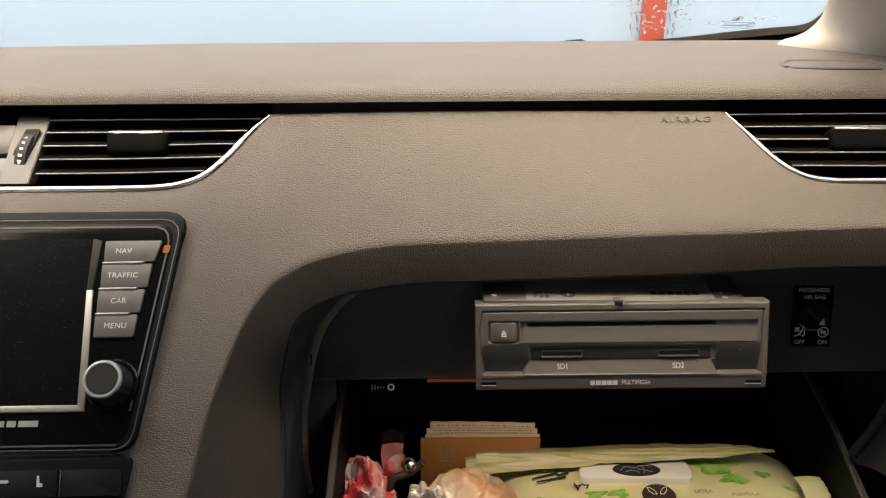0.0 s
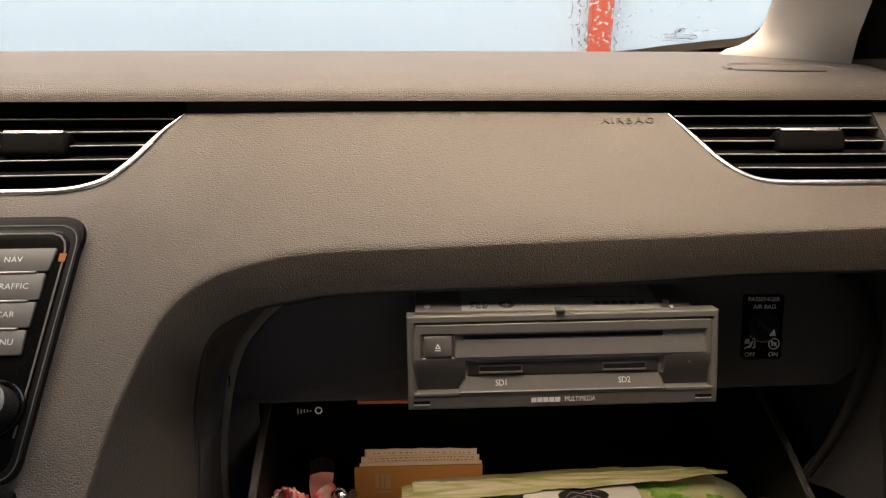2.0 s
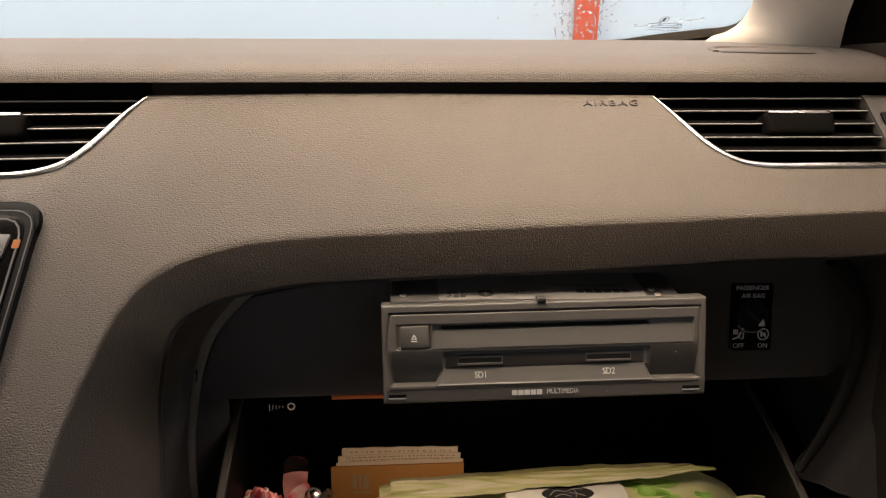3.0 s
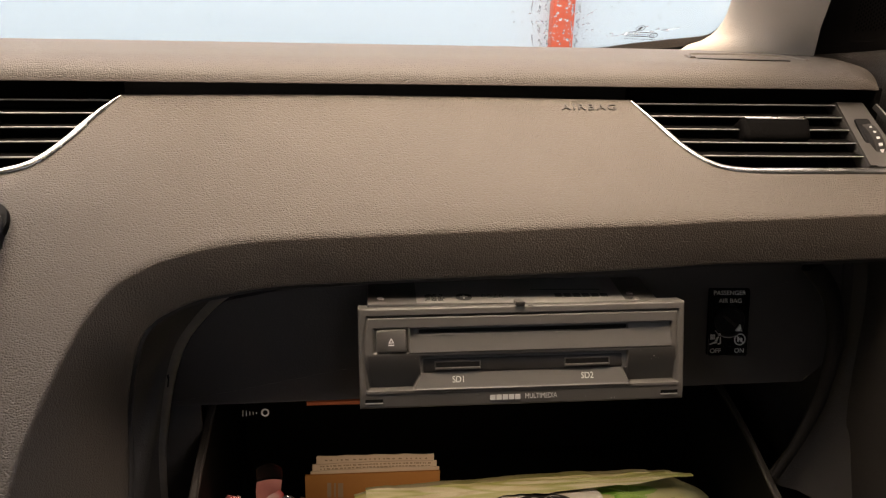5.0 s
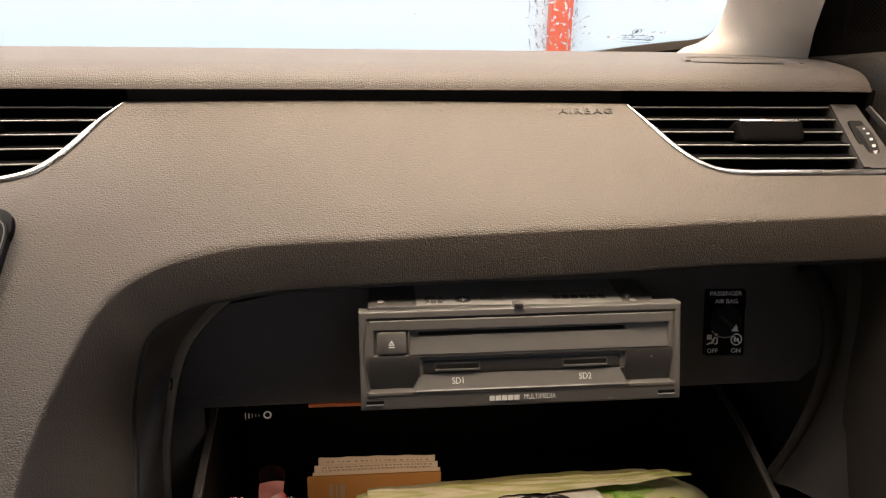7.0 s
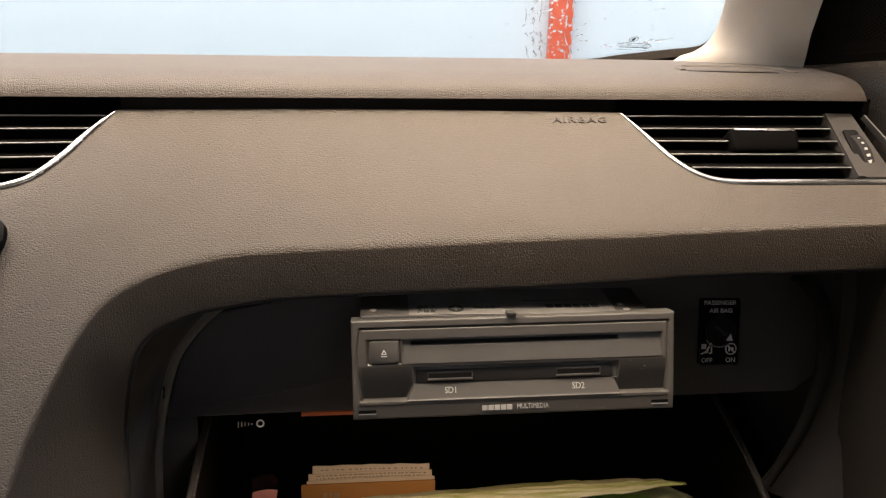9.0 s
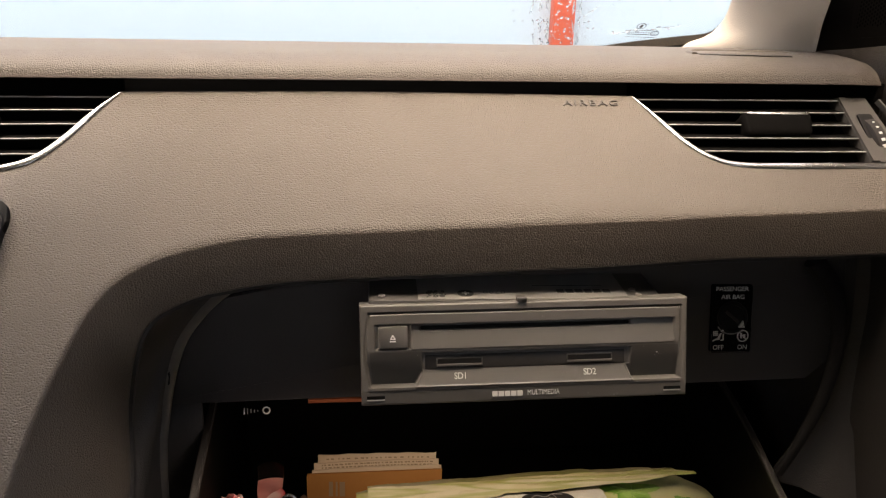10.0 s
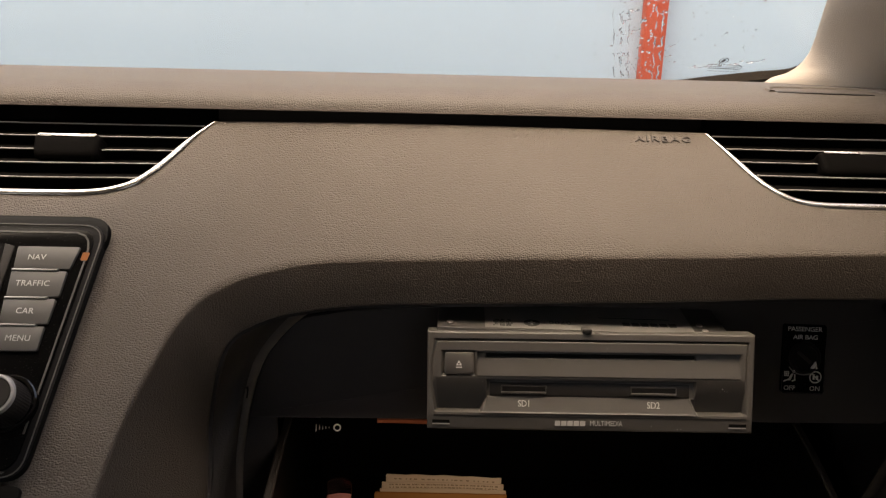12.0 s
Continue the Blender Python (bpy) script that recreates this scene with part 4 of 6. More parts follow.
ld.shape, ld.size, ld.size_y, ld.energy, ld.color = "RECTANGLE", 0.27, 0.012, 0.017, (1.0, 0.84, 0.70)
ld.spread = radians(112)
fill_lamp = new("glovebox_fill", ld)
fill_lamp.matrix_world = look((-0.030, -0.004, 0.684), (-0.030, 0.045, 0.55))

# airbag switch plate
sw = thing("airbag_switch", (0.144, 0.043, 0.69), "black key-operated switch plate with white print", "switch")
AF = axes((0.1460, 0.0448, 0.7150), (0.999, 0.0, -0.02), (-0.13, 0.03, 1)) @ Matrix(((0.95, -0.11, 0, 0), (0, 1.02, 0, 0), (0, 0, 1, 0), (0, 0, 0, 1)))
bm = prism(bmesh.new(), rounded([(-0.0148, 0.0232), (0.0140, 0.0232), (0.0150, -0.0228), (-0.0143, -0.0228)], 0.0015), -0.004, 0.0012, AF, 0.0005)
plate = part("plate", bm, GLOSS, sw, "black plate")
bm = turned(bmesh.new(), [(0.0106, 0.0), (0.0106, 0.0022), (0.0098, 0.0030), (0.0085, 0.0030), (0.0080, 0.0018), (0.0, 0.0018)], 40, AF @ Matrix.Translation((0.0, 0.0020, 0.001)))
part("lock", bm, BLACK, sw, "round black key lock")
bm = box(bmesh.new(), (-0.0062, -0.001, 0.002), (0.0052, 0.001, 0.0036), 0.0004, AF @ pose(-0.0005, 0.0025, 0.001, 0, 0, -38))
part("lock_bar", bm, DARKPLA, sw)
# highlight along the plate's lower edges, painted as a thin pale line
bm = bmesh.new()
sweep(bm, [AF @ Vector((u, v, 0.0011)) for u, v in ((-0.0140, -0.0100), (-0.0142, -0.0222), (0.0000, -0.0224), (0.0146, -0.0222), (0.0142, 0.0100))], ring(0.00022, 5), Vector((0, -1, 0)))
part("plate_glint", bm, GREYPLA, plate, "pale line painted as the highlight on the plate's edge")
letters("lettering", "PASSENGER", 0.0042, AF @ Matrix.Translation((-0.0005, 0.0205, 0.0013)), PRINT, plate, 0.00006, 0.95, 1.1)
letters("lettering", "AIR BAG", 0.0042, AF @ Matrix.Translation((0.0002, 0.0152, 0.0013)), PRINT, plate, 0.00006, 0.95, 1.1)
letters("lettering", "OFF", 0.0046, AF @ Matrix.Translation((-0.0088, -0.0192, 0.0013)), PRINT, plate, 0.00006)
letters("lettering", "ON", 0.0046, AF @ Matrix.Translation((0.0085, -0.0192, 0.0013)), PRINT, plate, 0.00006)
bm = prism(bmesh.new(), [(0.0084, -0.0044), (0.0038, -0.0044), (0.0070, 0.0000)], 0.0012, 0.0040, AF)
part("pointer", bm, PRINT, plate, "white pointer")
bm = bmesh.new()
path = [AF @ Vector((0.0118 * math.cos(a), 0.002 + 0.0118 * math.sin(a), 0.0015)) for a in [radians(215 + 90 * k / 16) for k in range(17)]]
sweep(bm, path, ring(0.0004, 5), Vector((0, -1, 0)))
part("arc_mark", bm, PRINTDIM, plate)
bm = bmesh.new()
for k in range(9):
    a, b = -0.0124 + 0.0012 * (k % 3), -0.0082 - 0.0012 * (k // 3)
    box(bm, (a - 0.0005, b - 0.0005, 0.0010), (a + 0.0005, b + 0.0005, 0.0014), 0, AF)
prism(bm, [(-0.0063 + 0.0010 * math.cos(q), -0.0078 + 0.0010 * math.sin(q)) for q in [2 * math.pi * k / 10 for k in range(10)]], 0.0010, 0.0014, AF)
prism(bm, [(-0.0080, -0.0094), (-0.0066, -0.0092), (-0.0078, -0.0124), (-0.0096, -0.0124)], 0.0010, 0.0014, AF)
prism(bm, [(-0.0132, -0.0142), (-0.0096, -0.0126), (-0.0078, -0.0126), (-0.0082, -0.0138), (-0.0104, -0.0140), (-0.0130, -0.0150)], 0.0010, 0.0014, AF)
prism(bm, [(-0.0060, -0.0096), (-0.0052, -0.0096), (-0.0050, -0.0140), (-0.0074, -0.0148), (-0.0074, -0.0140), (-0.0060, -0.0134)], 0.0010, 0.0014, AF)
part("seat_symbol", bm, PRINT, plate, "white seat symbol")
bm = bmesh.new()
c = AF @ Matrix.Translation((0.0085, -0.0112, 0.0014))
path = [c @ Vector((0.0038 * math.cos(2 * math.pi * k / 24), 0.0038 * math.sin(2 * math.pi * k / 24), 0)) for k in range(25)]
sweep(bm, path, ring(0.00045, 5), Vector((0, -1, 0)))
box(bm, (-0.0034, -0.0004, -0.0004), (0.0034, 0.0004, 0.0003), 0, c @ pose(0, 0, 0, 0, 0, -45))
box(bm, (-0.0018, -0.0016, -0.0004), (-0.0006, 0.0018, 0.0002), 0, c)
box(bm, (0.0004, -0.0016, -0.0004), (0.0018, 0.0010, 0.0002), 0, c)
part("ban_symbol", bm, PRINT, plate, "white crossed-out symbol")

# ---- disc player ----
player = thing("disc_player", (0.0, 0.08, 0.693), "grey in-dash disc and card player on the glovebox roof", "disc player")
CF = Matrix.Translation((0.0003, 0, 0)) @ Matrix.Rotation(radians(-2.5), 4, "Z")
bm = box(bmesh.new(), (-0.0890, 0.0085, 0.6985), (0.0810, 0.170, 0.7476), 0.0015, CF)
case = part("case", bm, STEEL, player, "bare zinc-plated steel case")
# the front leans back and is turned a little; u runs to the right, v down, from its upper left corner, in millimetres
PF = (Matrix.Translation((0.0003, -0.0023, 0.7205)) @ Matrix.Rotation(radians(-2.5), 4, "Z") @ Matrix.Rotation(radians(-1.3), 4, "Y") @ Matrix.Rotation(radians(-14.0), 4, "X")
      @ Matrix(((1, 0, 0, 0), (0, 0, -1, 0), (0, 1, 0, 0), (0, 0, 0, 1))) @ Matrix.Diagonal((1.012, 1.065, 1, 1)) @ Matrix.Translation((-0.0925, 0.027, 0)))


def flat(u0, u1, v0, v1):
    return [(u0 / 1000, -v1 / 1000), (u1 / 1000, -v1 / 1000), (u1 / 1000, -v0 / 1000), (u0 / 1000, -v0 / 1000)]


def uv(*p):
    return [(a / 1000, -b / 1000) for a, b in p]


def plate_on(outline, lo, hi, material, nm, r=0.0008, bev=0.0006, parent=None, label=""):
    bm = prism(bmesh.new(), rounded(outline, r, 3), lo, hi, PF, bev)
    return part(nm, bm, material, parent or player, label)


def step(a, b, x):
    t = max(0.0, min(1.0, (x - a) / (b - a)))
    return t * t * (3 - 2 * t)


def inside(x, a, b, w):
    return step(a - w, a + w, x) * (1 - step(b - w, b + w, x))


def relief(u, v):
    """Height of the moulded front over its frame: slot wedge, card recess, falling cheeks, sill and lower bar."""
    left = 5.4 - 2.2 * math.sin(math.pi * max(0.0, min(1.0, (v - 5) / 39)))
    h = 0.9
    # groove between frame and inner face
    h -= 1.7 * inside(v, 4.1, 5.0, 0.35) * inside(u, left - 0.6, 181.2, 0.3)
    h -= 0.9 * inside(u, left - 1.0, left + 0.1, 0.4) * inside(v, 4.2, 43.6, 0.6)
    h -= 1.1 * inside(u, 180.5, 181.5, 0.4) * inside(v, 4.2, 44.0, 0.6)
    inner = inside(u, left, 180.6, 0.3) * inside(v, 4.9, 44.6, 0.3)
    # wedge that falls in towards the disc slot
    t = max(0.0, min(1.0, (v - 11.0) / 13.0))
    h += (-2.5 + 2.9 * t) * inside(u, 28.5, 177.4, 0.35) * inside(v, 10.8, 24.2, 0.3)
    h -= 1.8 * inside(u, 8.4, 27.4, 0.5) * inside(v, 10.7, 23.8, 0.5)
    # cheeks fall away downwards
    lean = 34.0 if v < 36.0 else 34.5 - 4.2 * (v - 36.0) / 8.0
    lean_r = 152.4 if v < 36.0 else 149.6 + 4.4 * (v - 36.0) / 8.0
    fall = -6.0 * max(0.0, min(1.0, (v - 24.4) / 19.3)) ** 1.4
    low = inside(v, 24.6, 43.9, 0.35)
    h += fall * low * inside(u, left, lean, 0.6) + fall * low * inside(u, lean_r, 180.5, 0.6)
    # card recess with the sill under it
    mid = inside(u, lean + 0.2, lean_r - 0.2, 0.6)
    deep = -2.6 if v < 35.6 else -2.4 + 2.9 * min(1.0, (v - 35.6) / 8.6)
    h += deep * inside(v, 26.0, 44.6, 0.5) * mid
    h += 0.4 * inside(v, 43.8, 46.0, 0.4) * inside(u, 4.0, 181.0, 0.4)
    # lower bar turns down
    h -= 0.9 * max(0.0, v - 46.0) / 8.0
    h -= 2.6 * inside(u, 33.4, 152.2, 0.5) * inside(v, 12.1, 14.3, 0.25)
    # rounded outer edge
    e = min(u, 185 - u, v, 54 - v)
    return h - 1.3 * (1 - math.sqrt(max(0.0, 1 - max(0.0, 1 - e / 1.1) ** 2)))


bm = bmesh.new()
nu, nv = 440, 200
rows = [[PF @ Vector((185 * i / nu / 1000, -54 * j / nv / 1000, relief(185 * i / nu, 54 * j / nv) / 1000)) for i in range(nu + 1)] for j in range(nv + 1)]
vs = grid(bm, rows)
back = Vector(PF.col[2][:3]) * -0.012
edge = [vs[0][i] for i in range(nu)] + [vs[j][nu] for j in range(nv)] + [vs[nv][i] for i in range(nu, 0, -1)] + [vs[j][0] for j in range(nv, 0, -1)]
deep = [bm.verts.new(v.co + back) for v in edge]
for i in range(len(edge)):
    j = (i + 1) % len(edge)
    bm.faces.new((edge[i], edge[j], deep[j], deep[i]))
part("front", bm, FACE, player, "moulded dark grey front with a slot wedge and card recess", sharp=80)
# sheets over both cheeks carry the shade there as a darker grey
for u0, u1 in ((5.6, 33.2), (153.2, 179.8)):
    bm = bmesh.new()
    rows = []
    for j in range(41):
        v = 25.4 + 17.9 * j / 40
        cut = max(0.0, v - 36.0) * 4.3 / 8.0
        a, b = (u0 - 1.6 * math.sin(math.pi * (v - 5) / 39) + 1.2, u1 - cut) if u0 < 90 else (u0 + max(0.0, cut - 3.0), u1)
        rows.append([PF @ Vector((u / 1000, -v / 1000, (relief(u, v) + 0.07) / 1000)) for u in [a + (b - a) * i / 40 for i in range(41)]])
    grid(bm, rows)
    part("cheek", bm, CHEEKSHADE, player, "recessed cheek of the front, its shade put into a darker grey")
# black plate on the slot's floor adds to its shade by colour
plate_on(flat(33.6, 152.0, 12.3, 14.2), -0.004, -0.0026, BLACK, "disc_slot", 0.0006, 0.0, None, "black plate that deepens the shade inside the disc slot")
eject = plate_on(flat(10.0, 26.6, 11.3, 23.4), -0.002, 0.0016, FACE, "eject_button", 0.0018, 0.0007, None, "raised grey eject button")
bm = bmesh.new()
tri = rounded(uv((16.4, 18.4), (19.8, 18.4), (18.1, 15.5)), 0.0002, 2)
hole = [(0.0181 + (x - 0.0181) * 0.45, -0.0175 + (y + 0.0175) * 0.45) for x, y in tri]
a_ = [bm.verts.new(PF @ Vector((x, y, 0.0017))) for x, y in tri]
b_ = [bm.verts.new(PF @ Vector((x, y, 0.0017))) for x, y in hole]
for k in range(len(tri)):
    j = (k + 1) % len(tri)
    bm.faces.new((a_[k], a_[j], b_[j], b_[k]))
prism(bm, uv((16.4, 19.7), (19.8, 19.7), (19.8, 19.1), (16.4, 19.1)), 0.0015, 0.0017, PF)
part("eject_mark", bm, PRINT, eject, "white eject mark", smooth=False)
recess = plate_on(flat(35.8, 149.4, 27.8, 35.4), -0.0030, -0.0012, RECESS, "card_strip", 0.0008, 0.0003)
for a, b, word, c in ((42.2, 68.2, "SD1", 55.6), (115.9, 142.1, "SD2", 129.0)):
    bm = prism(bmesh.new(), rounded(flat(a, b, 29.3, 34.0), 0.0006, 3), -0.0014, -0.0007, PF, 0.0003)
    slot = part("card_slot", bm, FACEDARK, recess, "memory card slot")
    bm = prism(bmesh.new(), flat(a + 0.8, b - 0.8, 30.0, 32.6), -0.001, -0.00062, PF)
    part("opening", bm, BLACK, slot)
    bm = prism(bmesh.new(), rounded(flat(a + 0.3, b - 0.3, 32.7, 33.9), 0.0004, 2), -0.0010, -0.0001, PF, 0.0003)
    part("slot_lip", bm, FACE, slot, "grey lower lip of the slot")
    letters("lettering", word, 0.0049, PF @ Matrix.Translation((c / 1000, -0.0394, -0.00016)) @ Matrix.Rotation(radians(-18.6), 4, "X"), PRINTSOFT, player, 0.0003, 0.95, 0.92)
for a, b in ((3.1, 13.0), (171.6, 181.4)):
    bm = prism(bmesh.new(), flat(a, b, 48.6, 50.4), 0.0, 0.00085, PF)
    part("key_slot", bm, KNOBPLA, player, "black release slot")
    bm = prism(bmesh.new(), flat(a, b, 50.5, 51.1), 0.0, 0.00085, PF)
    part("key_slot_edge", bm, BRIGHT, player, "bright lower edge of the slot")
rnd = random.Random(8)
for u, v, r in ((167.8, 29.6, 0.55), (168.9, 30.8, 0.30), (166.4, 31.4, 0.25), (159.5, 26.2, 0.25), (170.4, 31.0, 0.22), (102.0, 8.2, 0.30), (128.0, 50.6, 0.30), (142.9, 52.2, 0.40), (144.8, 52.0, 0.30), (141.0, 52.4, 0.25), (31.5, 27.2, 0.20), (152.0, 44.4, 0.2)):
    o = [(u / 1000 + r / 1000 * rnd.uniform(0.4, 1.1) * math.cos(a), -v / 1000 + r / 1000 * rnd.uniform(0.5, 1.2) * math.sin(a)) for a in [2 * math.pi * k / 7 for k in range(7)]]
    h = relief(u, v) / 1000
    bm = prism(bmesh.new(), o, h - 0.0006, h + 0.00012, PF)
    part("scuff", bm, PRINTSOFT if r > 0.5 else PRINTDIM, player, "small pale scuff")
letters("lettering", "MULTIMEDIA", 0.0040, PF @ Matrix.Translation((0.1023, -0.0495, 0.0006)), PRINTSOFT, player, 0.0003, 1.0, 0.80)
bm = bmesh.new()
for k in range(5):
    prism(bm, flat(73.2 + 3.55 * k, 76.2 + 3.55 * k, 48.2, 50.9), 0.0004, 0.0010, PF)
part("emblem_bars", bm, PRINTSOFT, player, "plain white maker's mark")
# label, clip and screws on the case
TF = CF @ axes((-0.0925, 0.0028, 0.7477), (1, 0, 0), (0, 1, 0))
bm = box(bmesh.new(), (0.0316, 0.0065, 0), (0.1535, 0.070, 0.00015), 0, TF)
lab = part("label", bm, LABELPAPER, player, "silver type label")
bm = bmesh.new()
rnd = random.Random(21)
for i in range(12):
    for j in range(6):
        if rnd.random() < 0.55:
            box(bm, (0.0365 + 0.00095 * i, 0.0095 + 0.0016 * j, 0.0001), (0.0374 + 0.00095 * i, 0.0111 + 0.0016 * j, 0.0003), 0, TF)
part("label_code", bm, INK, lab, "dark printed square block")
bm = turned(bmesh.new(), [(0.0048, 0.0001), (0.0048, 0.0003)], 24, TF @ Matrix.Translation((0.0592, 0.0150, 0)))
badge = part("label_badge", bm, INK, lab, "black round badge")
bm = bmesh.new()
box(bm, (-0.0022, -0.0006, 0.0003), (0.0022, 0.0006, 0.0004), 0, TF @ Matrix.Translation((0.0592, 0.0150, 0)))
box(bm, (-0.0006, -0.0026, 0.0003), (0.0006, 0.0026, 0.0004), 0, TF @ Matrix.Translation((0.0592, 0.0150, 0)))
part("badge_cross", bm, PRINTSOFT, badge, "pale cross on the badge")
letters("lettering", "0700", 0.0062, TF @ Matrix.Translation((0.0760, 0.0165, 0.0003)) @ Matrix.Rotation(math.pi, 4, "Z"), INK, lab, 0.00005, 1.1)
bm = bmesh.new()
for k in range(6):
    box(bm, (0.1130 + 0.0055 * k, 0.0150, 0.0001), (0.1172 + 0.0055 * k, 0.0200, 0.0003), 0, TF)
box(bm, (0.1000, 0.0255, 0.0001), (0.1420, 0.0265, 0.0003), 0, TF)
part("label_print", bm, INK, lab, "black print bars")
bm = bmesh.new()
prism(bm, rounded(flat(0, 5.2, 0, 7.0), 0.0005, 2), 0.0, 0.0018, TF @ Matrix.Translation((0.0872, 0.0085, 0.0)), 0.0004)
box(bm, (0.0872, -0.0002, 0.0008), (0.0924, 0.0020, 0.0036), 0.0005, TF)
box(bm, (0.0942, 0.0010, -0.0005), (0.0975, 0.0040, 0.0010), 0.0003, TF)
part("clip", bm, STEEL, player, "bent steel clip")
for u, y in ((0.011, 0.012), (0.1600, 0.011), (0.1585, 0.019)):
    bm = turned(bmesh.new(), [(0.0020, 0), (0.0020, 0.0006), (0.0014, 0.001), (0.0, 0.0010)], 16, TF @ Matrix.Translation((u, y, 0)))
    part("screw", bm, SILVER, player, "bright screw head")

# ---- things in the glovebox ----
wallet = thing("document_wallet", (-0.082, 0.10, 0.497), "brown card wallet stuffed with cream papers", "document wallet")
WF = axes((-0.0815, 0.104, 0.4905), (1, -0.10, 0), (0, 0.10, 1))
bm = prism(bmesh.new(), rounded([(-0.050, 0.0067), (0.050, 0.0067), (0.0505, 0.079), (-0.0505, 0.0735)], 0.001), -0.001, 0.001, WF, 0.0003)
cover = part("front_cover", bm, CARD, wallet)
bm = bmesh.new()
for u0, u1, v0, v1 in ((-0.034, -0.031, 0.056, 0.068), (-0.029, -0.0275, 0.056, 0.068), (-0.026, -0.022, 0.056, 0.068), (-0.034, -0.020, 0.052, 0.0535)):
    prism(bm, [(u0, v0), (u1, v0), (u1, v1), (u0, v1)], 0.0009, 0.0012, WF)
part("faint_print", bm, BROWNINK, cover, "faint worn print")
for k, (w0, w1, h0, h1, y) in enumerate(((-0.047, 0.050, 0.0745, 0.0800, -0.004), (-0.046, 0.048, 0.0785, 0.0833, -0.007), (-0.043, 0.046, 0.0832, 0.0865, -0.011), (-0.044, 0.044, 0.081, 0.084, -0.014))):
    edge = [(w1 + (w0 - w1) * q / 12, h1 + (h0 - h1) * (q / 12) ** 1.6 + 0.00035 * math.sin(q * 2.1 + k)) for q in range(13)]
    bm = prism(bmesh.new(), [(w0, 0.0067), (w1, 0.0067)] + edge, y - 0.0005, y + 0.0005, WF)
    leaf = part("paper_sheet", bm, PAPER, wallet, "folded cream paper")
    for row in ((), (0.0022, 0.0045), (0.0038,), ())[k]:
        bm = bmesh.new()
        random.seed(k * 10 + round(row * 1e4))
        u = w0 + 0.006
        while u < w1 - 0.006:
            w = random.uniform(0.0008, 0.0028)
            hh = h1 + (h0 - h1) * ((w1 - u) / (w1 - w0)) ** 1.6 - row
            box(bm, (u, hh, y + 0.0005), (u + w, hh + 0.0010, y + 0.0007), 0, WF)
            u += w + random.uniform(0.0005, 0.0016) * (2.2 if k == 2 else 1)
        part("print_line", bm, BROWNINK, leaf, "faint printed line")


def crumple(bm, c, size, seed, amp=0.2, freq=2.0, sub=6, flat_at=None, fold=0.4):
    """A crushed soft wrapper: broad lobes, then creased facets of several sizes."""
    tmp = bmesh.new()
    bmesh.ops.create_icosphere(tmp, subdivisions=sub, radius=1)
    off = Vector((seed * 7.3, seed * 3.1, seed * 1.7))
    for v in tmp.verts:
        d = v.co.normalized()
        e = Vector((d.x * size[0], d.y * size[1], d.z * size[2])) / ((size[0] + size[1]) / 2)
        q = e + 0.25 * noise.noise_vector(e * 2.5 + off)
        f1 = noise.voronoi(q * freq + off)[0]
        f2 = noise.voronoi(q * freq * 2.7 + off)[0]
        f3 = noise.voronoi(q * freq * 6.5 + off)[0]
        r = 1 + amp * 1.2 * noise.noise(d * 1.3 + off) - amp * 0.9 * (f1[1] - f1[0]) + amp * 0.55 * (f2[1] - f2[0]) + amp * 0.22 * (f3[1] - f3[0])
        r += amp * fold * (0.5 - abs(math.sin(3.2 * (e.x * 0.8 + e.y * 0.3 - e.z * 0.5) + 2.5 * noise.noise(e * 1.6 + off)))) + amp * fold * 0.5 * (0.5 - abs(math.sin(7.0 * (e.x * 0.5 - e.z) + 3.0 * noise.noise(e * 2.6 - off))))
        v.co = Vector(c) + Vector((d.x * r * size[0], d.y * r * size[1], d.z * r * size[2]))
        if flat_at is not None:
            v.co.z = max(flat_at, v.co.z)
    join(bm, tmp)


def wrapper_mat(name, a, b, c, scale, rough=0.35, trans=0.0, stretch=(1, 1, 1), crinkle=0.0006):
    """Printed plastic film: patches of three colours with a glossy crinkled surface."""
    m = mat(name, a, b, rough, 0, crinkle, 160, 60, 0.6)
    nt = m.node_tree
    bs = nt.nodes["Principled BSDF"]
    tc = nt.nodes.new("ShaderNodeTexCoord")
    nz = nt.nodes.new("ShaderNodeTexNoise")
    nz.inputs["Scale"].default_value, nz.inputs["Detail"].default_value = scale, 1.5
    mp = nt.nodes.new("ShaderNodeMapping")
    mp.inputs["Scale"].default_value = stretch
    nt.links.new(tc.outputs["Object"], mp.inputs[0])
    nt.links.new(mp.outputs[0], nz.inputs["Vector"])
    rp = nt.nodes.new("ShaderNodeValToRGB")
    rp.color_ramp.interpolation = "EASE"
    e = rp.color_ramp.elements
    e[0].position, e[0].color = 0.40, (*a, 1)
    e[1].position, e[1].color = 0.62, (*c, 1)
    mid = e.new(0.50)
    mid.color = (*b, 1)
    nt.links.new(nz.outputs[0], rp.inputs[0])
    nt.links.new(rp.outputs[0], bs.inputs["Base Color"])
    bs.inputs["Transmission Weight"].default_value = trans
    return m


REDWRAP = wrapper_mat("red_sweet_wrapper", (0.55, 0.045, 0.06), (0.66, 0.25, 0.25), (0.74, 0.58, 0.54), 75)
PEACH = wrapper_mat("peach_bag", (0.54, 0.30, 0.17), (0.60, 0.42, 0.28), (0.66, 0.57, 0.43), 16, 0.38, 0.0, (1, 1, 1), 0.0003)
CLEARGREY = wrapper_mat("cloudy_film", (0.55, 0.50, 0.45), (0.45, 0.40, 0.36), (0.70, 0.66, 0.60), 60, 0.3, 0.3)
YELLOWFILM = wrapper_mat("pale_yellow_film", (0.64, 0.61, 0.33), (0.66, 0.63, 0.38), (0.58, 0.58, 0.29), 18, 0.4)
